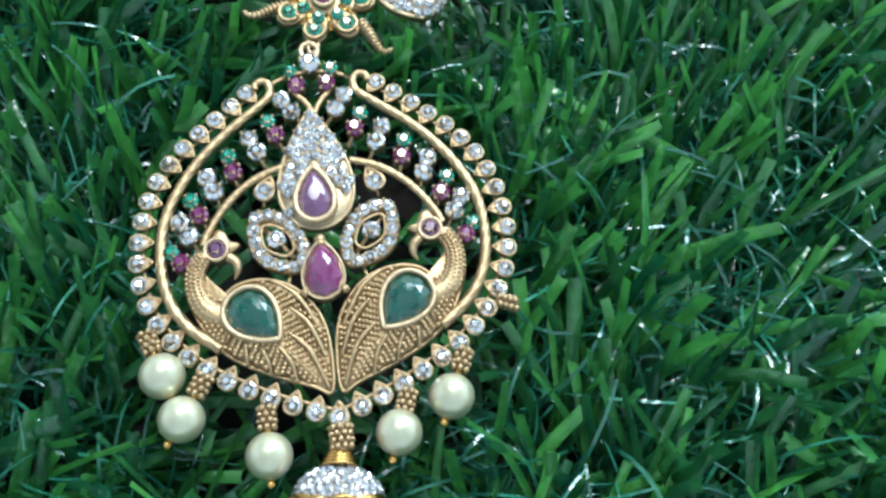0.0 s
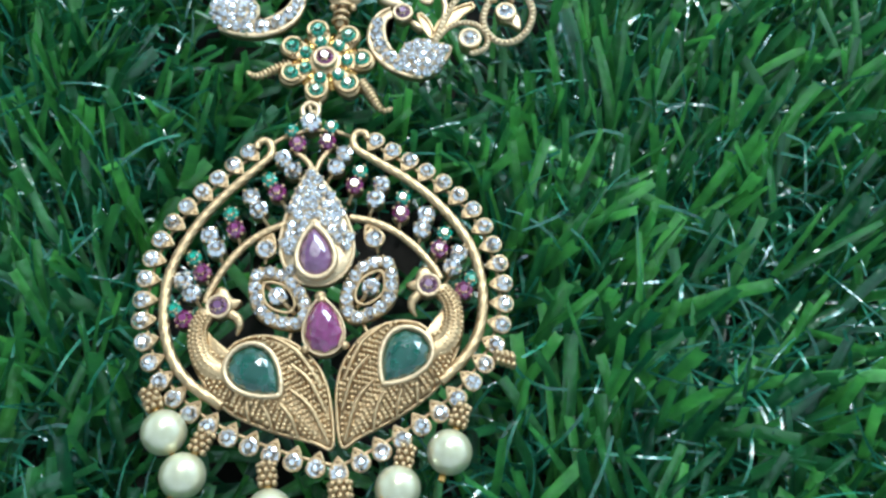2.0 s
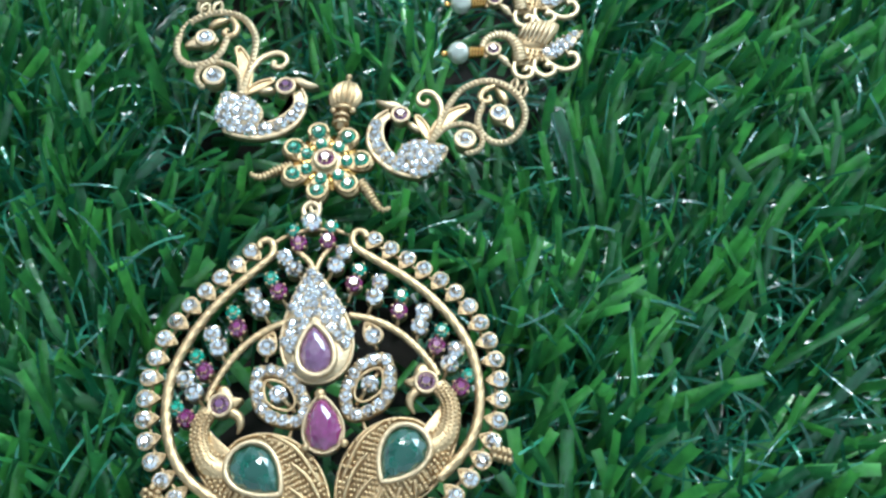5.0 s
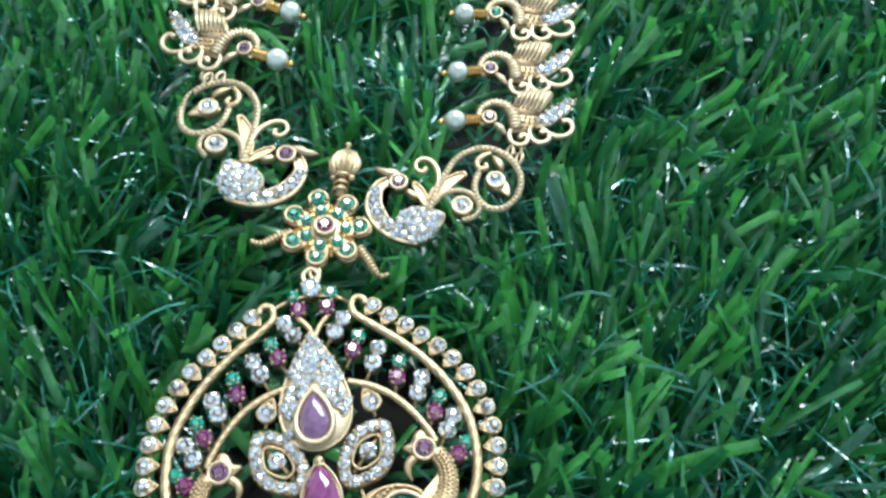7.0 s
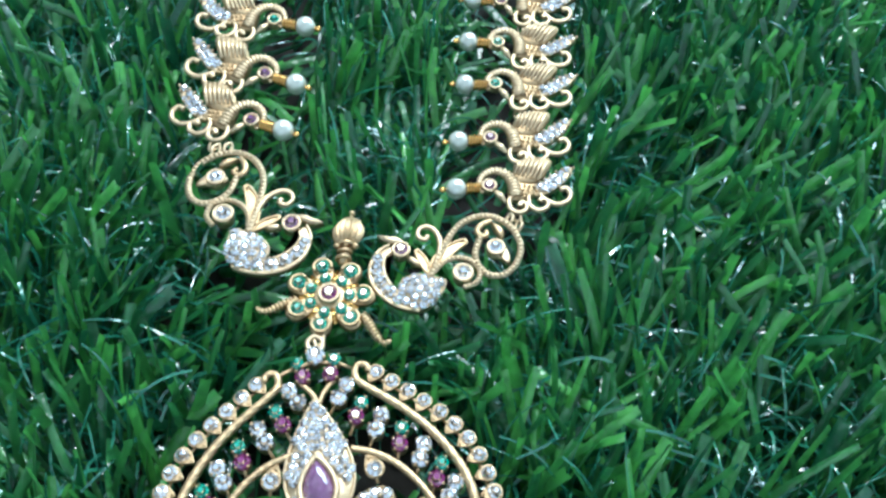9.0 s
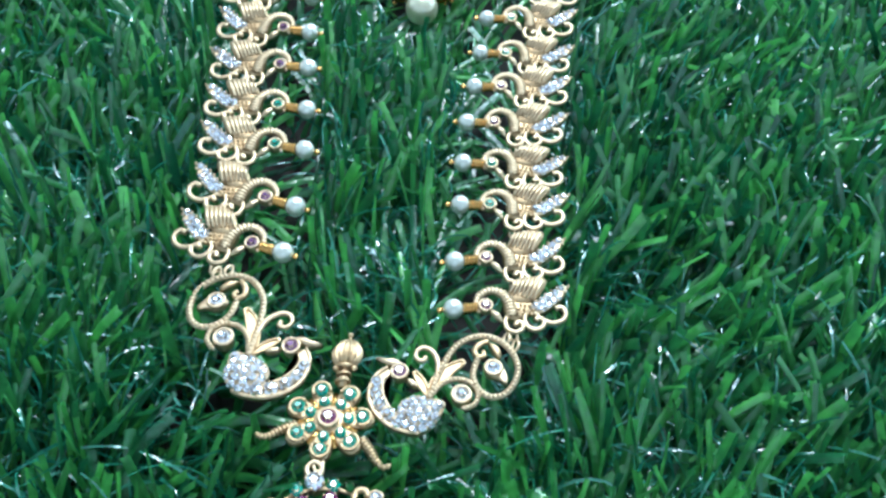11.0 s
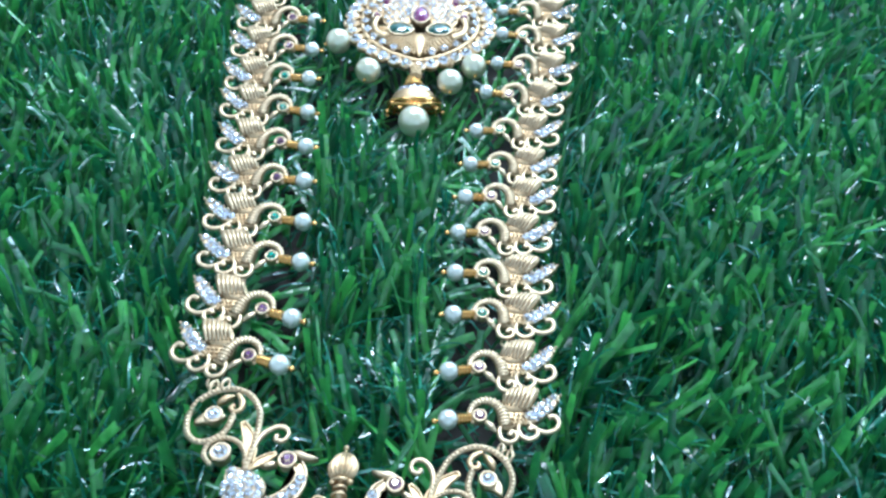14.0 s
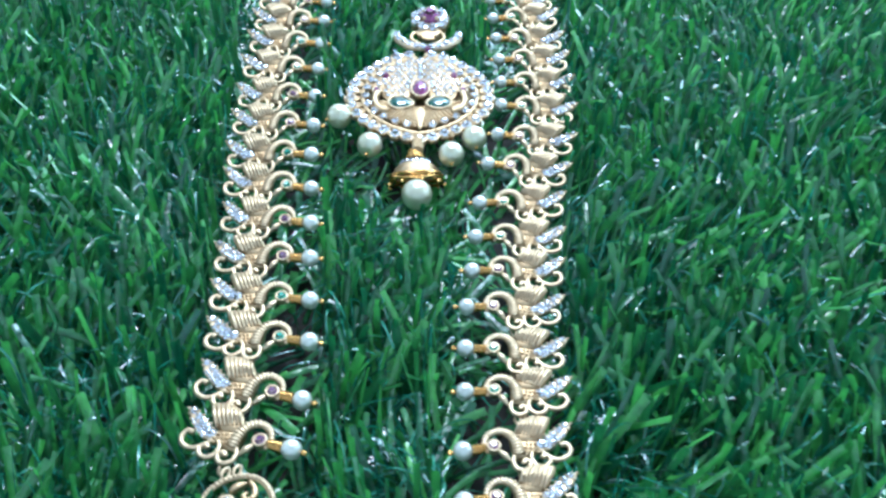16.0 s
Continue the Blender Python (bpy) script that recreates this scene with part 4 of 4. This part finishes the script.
# ---- the smaller matching drop between the chains ----
earring = thing("earring", pose(22.4 * MM, 184.5 * MM, 0.5 * MM, 5, 0, -2.5) @ Matrix.Scale(0.80, 4), "smaller gold crystal earring with emeralds, ruby and pearls", "earring")
part("back_plate", plate(np.concatenate([spline(OUTER, 0.8), spline(OUTER, 0.8)[::-1] * (-1, 1, 1)]) * (0.86, 0.86, 1), -6.0, -5.2), GOLD, earring)
half = spline(OUTER + [(5.0, 32.4)], 0.1)
spots = even(half, count=17)
for mx in (1, -1):
    for i, p in enumerate(spots):
        if i == 0 and mx < 0:
            continue
        k = int(np.argmin(np.linalg.norm(half - p, axis=1)))
        t = half[min(k + 3, len(half) - 1)] - half[max(k - 3, 0)]
        turn = math.degrees(math.atan2(t[1], t[0])) if i else 0
        set_stone(earring, mx * p[0], p[1], 0.0, 1.85, CLEAR, "pear", turn if mx > 0 else -turn)
    rim = spline(mirrored([(6.0, 29.5), (13.0, 25.0), (19.7, 17.6), (24.0, 8.4), (24.4, -0.5), (21.0, -9.0), (13.0, -17.0), (4.0, -21.5), (0, -22.5)], mx), 0.2)
    for p in even(half * (0.80, 0.80, 1) + (0, 1.0, 0.6), count=13)[1:-1]:
        set_stone(earring, mx * p[0], p[1], 1.1, 1.5, CLEAR)
    part("rope_rim", tube(rim, 0.9, 10, ropes=3, deep=0.10), GOLD, earring)
    crescent = spline(mirrored([(17.0, -1.0), (18.0, -5.5), (14.6, -11.0), (8.5, -15.0), (0.8, -17.0), (0.8, -8.0), (3.4, -3.5), (8.0, -1.0), (12.5, -1.5)], mx), 0.5, True)
    part("peacock_body", plate(crescent, -2.4, -0.4, dome=1.6, bevel=0.4), GOLD, earring, "rounded gold peacock body")
    seeds = Geo()
    for q in np.arange(0.12, 1.0, 0.125):
        ringed = crescent.mean(0) + (crescent - crescent.mean(0)) * q
        for p in even(closed3(ringed, 0), step=1.7)[:-1]:
            grain(p[0], p[1], 1.35 - 1.55 * q * q, 0.85, seeds)
    part("granulation", seeds, GOLD, earring)
    part("neck", tube(spline(mirrored([(13.5, -9.0, 0.9), (17.6, -6.4, 1.0), (19.2, -1.0, 1.2), (18.2, 3.6, 1.2)], mx), 0.4), [1.9, 1.6, 1.3, 1.5], 9), GOLD, earring)
    drop_stone(earring, "emerald", 10.0, 7.8, 0.8, EMERALD_DEEP, 8.0 * mx, -4.4, 100 * mx, 2.0, "drop-cut green emerald", 0.45, 0.3)
    set_stone(earring, 18.6 * mx, 5.4, 1.0, 1.6, RUBY, "bezel")
    set_stone(earring, 15.0 * mx, 16.0, 0.9, 1.6, RUBY)
    fan = spline(mirrored([(1.4, 10.5), (4.0, 3.0), (9.0, 0.4), (14.5, 0.6), (17.0, 8.0), (21.8, 10.5), (15.5, 20.5), (8.0, 27.5), (1.6, 30.5)], mx), 0.5, True)
    pave(earring, "crystal_fan", fan, 0.3, 0.95, 2.75, GOLD, holes=(circle(2.2, 14, 15.0 * mx, 16.0),), margin=1.0, dome=0.8)
for y in (12.5, 15.6, 18.7, 21.8, 24.9, 28.0):
    set_stone(earring, 0.2, y, 0.6, 1.35, CLEAR)
for x, y in ((-5.2, 9.6), (5.6, 9.6)):
    set_stone(earring, x, y, 1.3, 1.3, CLEAR)
part("breast", plate(spline([(0, -4.0), (3.4, -7.5), (2.6, -13.0), (0, -19.5), (-2.6, -13.0), (-3.4, -7.5)], 0.4, True), -2.2, 0.2, dome=1.0), GOLD, earring, "gold breast between the birds")
drop_stone(earring, "ruby", 11.0, 7.2, 1.5, RUBY, 0.2, 5.6, 0, 2.0, "oval pink ruby", 0.4, 0.05)
for x, y, ax, ay in ((-34.0, -9.0, -28.6, -7.0), (-20.5, -27.5, -18.6, -18.4), (12.8, -33.5, 12.6, -23.2), (22.5, -23.5, 21.6, -16.0)):
    hung_pearl(earring, x, y, 5.2, ax, ay, PEARL, z=-1.5)
jhumka(earring, -2.0, -31.5, 3, 1.55, (-1.1, -58.3, -0.5, 6.0), 32)
cap = part("bead_cap", tube([(-0.9, -26.5, 0.2), (-0.9, -33.5, 0.2)], 1.3, 10), GOLD, earring, "granulated gold cap")
for i in range(4):
    for j in range(8):
        piece("bead", BEAD, cap, -0.9 + 1.6 * math.cos(j * 0.785 + i * 0.4), -27.5 - 1.6 * i, 0.2 + 1.5 * math.sin(j * 0.785 + i * 0.4), 0, 0.95)
# the stud above: a ruby between two crystal birds
set_stone(earring, 4.8, 61.0, 2.4, 4.1, RUBY, "claw")
part("stud_plate", plate(circle(6.0, 26, 4.6, 52.0), -2.5, -0.4, dome=0.8), GOLD, earring)
for k in range(9):
    a = 2 * math.pi * k / 9
    set_stone(earring, 4.8 + 6.9 * math.cos(a), 61.0 + 7.4 * math.sin(a), 0.8, 2.3, CLEAR)
for mx in (1, -1):
    wing = spline([(3.6 + mx * 2.0, 38.0, 0), (3.6 + mx * 8.0, 39.5, 0.3), (3.6 + mx * 13.5, 44.5, 0.5), (3.6 + mx * 14.5, 50.0, 0.5)], 0.4)
    g = tube(wing, [1.6, 2.8, 2.4, 0.9], 9, flat=0.7)
    bird = part("bird", g, PALE, earring, "pale gold bird set with stones")
    for p in even(wing, count=7)[:-1]:
        piece("stone", GEM[CLEAR.name], bird, p[0], p[1], p[2] + 1.5, 0, 1.7)
    part("bird_scroll", tube(spline([(3.6 + mx * 2.0, 40, 0), (3.6 + mx * 7.5, 45, 0.4), (3.6 + mx * 6.0, 50, 0.4), (3.6 + mx * 3.5, 47, 0.4)], 0.4), 0.8, 8), GOLD, earring)
set_stone(earring, 3.4, 37.0, 0.5, 1.6, RUBY)

# ---- artificial grass ----
PEND = (2.5, -48.1, 7.135)


def footprint(x, y):
    """The greatest height that a blade reaches under the jewellery: pressed down, and sunk further to darken the gaps.
    """
    cap = np.full(x.shape, 99.0)
    a = radians(PEND[2])
    u, w = (x - PEND[0]) * math.cos(a) + (y - PEND[1]) * math.sin(a), -(x - PEND[0]) * math.sin(a) + (y - PEND[1]) * math.cos(a)
    d = np.sqrt((u / 31.5) ** 2 + ((w - 2) / 31.0) ** 2)
    cap = np.where(d < 1.0, np.where(d < 0.93, -19.0, -8.0), cap)
    cap = np.where((x / 10.5) ** 2 + (y / 11) ** 2 < 1, -10.0, cap)
    cap = np.where(((x - 23) / 17) ** 2 + ((y - 7.5) / 11) ** 2 < 1, -11.0, cap)
    cap = np.where(((x + 17) / 16) ** 2 + ((y - 18) / 15) ** 2 < 1, -11.0, cap)
    right = 33 + np.where(y > 60, (y - 60) * 0.165, 0)
    cap = np.where((x > right - 11) & (x < right + 18) & (y > 19) & (y < 330), -16.0, cap)
    left = -18.5 - np.where(y > 90, (y - 90) * 0.045, 0)
    cap = np.where((x < left + 9.5) & (x > left - 20) & (y > 36) & (y < 330), -16.0, cap)
    d = np.sqrt(((x - 22.5) / 27) ** 2 + ((y - 186) / 30) ** 2)
    cap = np.where(d < 1, -11.0, cap)
    for px, py, r in ((-6.6, 176, 8), (4.8, 160.5, 8), (33, 157, 8), (41, 165, 8), (20, 140, 11), (20, 152, 9), (-24, -68, 5), (-18, -75, 5), (-4.5, -80, 6), (-2, -82, 10), (14.6, -76, 5)):
        cap = np.where((x - px) ** 2 + (y - py) ** 2 < (r + 1.5) ** 2, -12.5, cap)
    return cap


def fibres(name, n, length, width, tilt, bend, mat, label, seed, segs, toward, fold, high, outer=False):
    rng = np.random.default_rng(seed)
    y = rng.uniform(-190, 430, n * 3)
    x = rng.uniform(-1, 1, n * 3)
    wide = 150 + (y + 190) * 0.26
    keep = rng.uniform(0, 1, n * 3) < wide / wide.max()
    if outer:
        # the rest of the mat, round the part that the jewellery lies on
        x, y = rng.uniform(-335, 365, n * 2), rng.uniform(-265, 505, n * 2)
        keep = (np.abs(x - 15) > 150 + (y + 190) * 0.26) | (y < -190) | (y > 430)
        x, y = x[keep][:n], y[keep][:n]
    else:
        x, y = (15 + x * wide)[keep][:n], y[keep][:n]
    # fibres thinned out under the jewellery, so that bare dark backing reads as shade
    keep = (footprint(x, y) > 50) | (rng.uniform(0, 1, len(x)) < np.where(y < 36, 0.10, 0.28) * (1.0 if fold else 0.03))
    x, y = x[keep], y[keep]
    n = len(x)
    # tufts: roots drawn towards the stitches of the mat
    x, y = x + 0.75 * (np.round(x / 4.0) * 4.0 - x), y + 0.75 * (np.round(y / 5.0) * 5.0 - y)
    x, y = x + rng.normal(0, 0.5, n), y + rng.normal(0, 0.5, n)
    L = rng.uniform(*length, n)
    w = rng.uniform(*width, n)
    az = rng.normal(radians(toward[0]), radians(toward[1]), n)
    # neighbouring tufts lean alike
    az = az + 0.7 * np.sin(x / 17 + 1.3 * np.sin(y / 23)) + 0.6 * np.sin(y / 14 + x / 31)
    th = radians(1) * np.clip(rng.normal(tilt[0], tilt[1], n), 3, 85)
    k = radians(1) * rng.normal(bend[0], bend[1], n)
    sway = radians(1) * rng.normal(0, bend[1] * 0.7, n)
    p = np.stack([x, y, np.full(n, BASE)], 1)
    rows = []
    face, spin = rng.normal(0, 0.7, n), rng.normal(0, 0.9, n)
    for i in range(segs + 1):
        t = i / segs
        a, h = az + sway * t, th + k * (t if fold else t ** 2.6)
        h = np.clip(h, 0.02, 2.6)
        d = np.stack([np.sin(h) * np.cos(a), np.sin(h) * np.sin(a), np.cos(h)], 1)
        if i:
            p = p + d * (L / segs)[:, None]
        side = np.stack([-np.sin(a), np.cos(a), np.zeros(n)], 1)
        nor = np.cross(side, d)
        sd = side * np.cos(face + spin * t)[:, None] + nor * np.sin(face + spin * t)[:, None]
        up = np.cross(d, sd)
        ww = (w / 2 * (1.0 if fold else 1 - 0.5 * t))[:, None]
        if fold:
            rows.append([p - sd * ww, p + up * ww * 0.5, p + sd * ww])
        else:
            rows.append([p - sd * ww, p + sd * ww])
    V = np.array([[q for q in row] for row in rows])
    c = V.shape[1]
    V = V.transpose(2, 0, 1, 3)
    # press the blades down where something lies on them
    z = V[..., 2] - BASE
    cap = footprint(V[..., 0], V[..., 1])
    free = (rng.uniform(0, 1, n) < high) & (y < -58)
    cap = np.where(free[:, None, None] & (cap > -12.0), 99.0, cap)
    cap = np.minimum(cap, np.where(free, 5.0, 2.5)[:, None, None])
    q = np.min(np.where(z > 1.0, (cap - BASE) / np.maximum(z, 1.0), 1.0), axis=(1, 2))
    V[..., 2] = BASE + z * np.clip(q, 0.15, 1.0)[:, None, None]
    per = (segs + 1) * c
    base = (np.arange(n) * per)[:, None]
    quads = np.array([(i * c + j, i * c + j + 1, (i + 1) * c + j + 1, (i + 1) * c + j) for i in range(segs) for j in range(c - 1)])
    F = (base[:, :, None] + quads[None]).reshape(-1, 4)
    me = bpy.data.meshes.new(name)
    me.vertices.add(n * per)
    me.vertices.foreach_set("co", (V.reshape(-1) * MM).astype(np.float32))
    me.loops.add(F.size)
    me.loops.foreach_set("vertex_index", F.reshape(-1).astype(np.int32))
    me.polygons.add(len(F))
    me.polygons.foreach_set("loop_start", (np.arange(len(F)) * 4).astype(np.int32))
    me.update(calc_edges=True)
    me.polygons.foreach_set("use_smooth", [True] * len(F))
    me.materials.append(mat)
    return tagged(new(name, me), label, "grass", kind="stuff")


fibres("artificial_grass", 31000, (23, 38), (1.15, 2.5), (29, 18), (22, 28), BLADE, "glossy dark green plastic grass blades with cut tips", 3, 5, (70, 40), True, 0.15)
fibres("grass_thatch", 36000, (23, 38), (0.5, 1.05), (17, 13), (210, 130), CURL, "thin curled green plastic thatch between the grass blades", 5, 11, (60, 120), False, 0.0)
fibres("artificial_grass", 30000, (20, 32), (1.4, 2.4), (32, 16), (16, 22), BLADE, "glossy dark green plastic grass blades at the mat's margins", 9, 3, (70, 40), True, 0.0, outer=True)
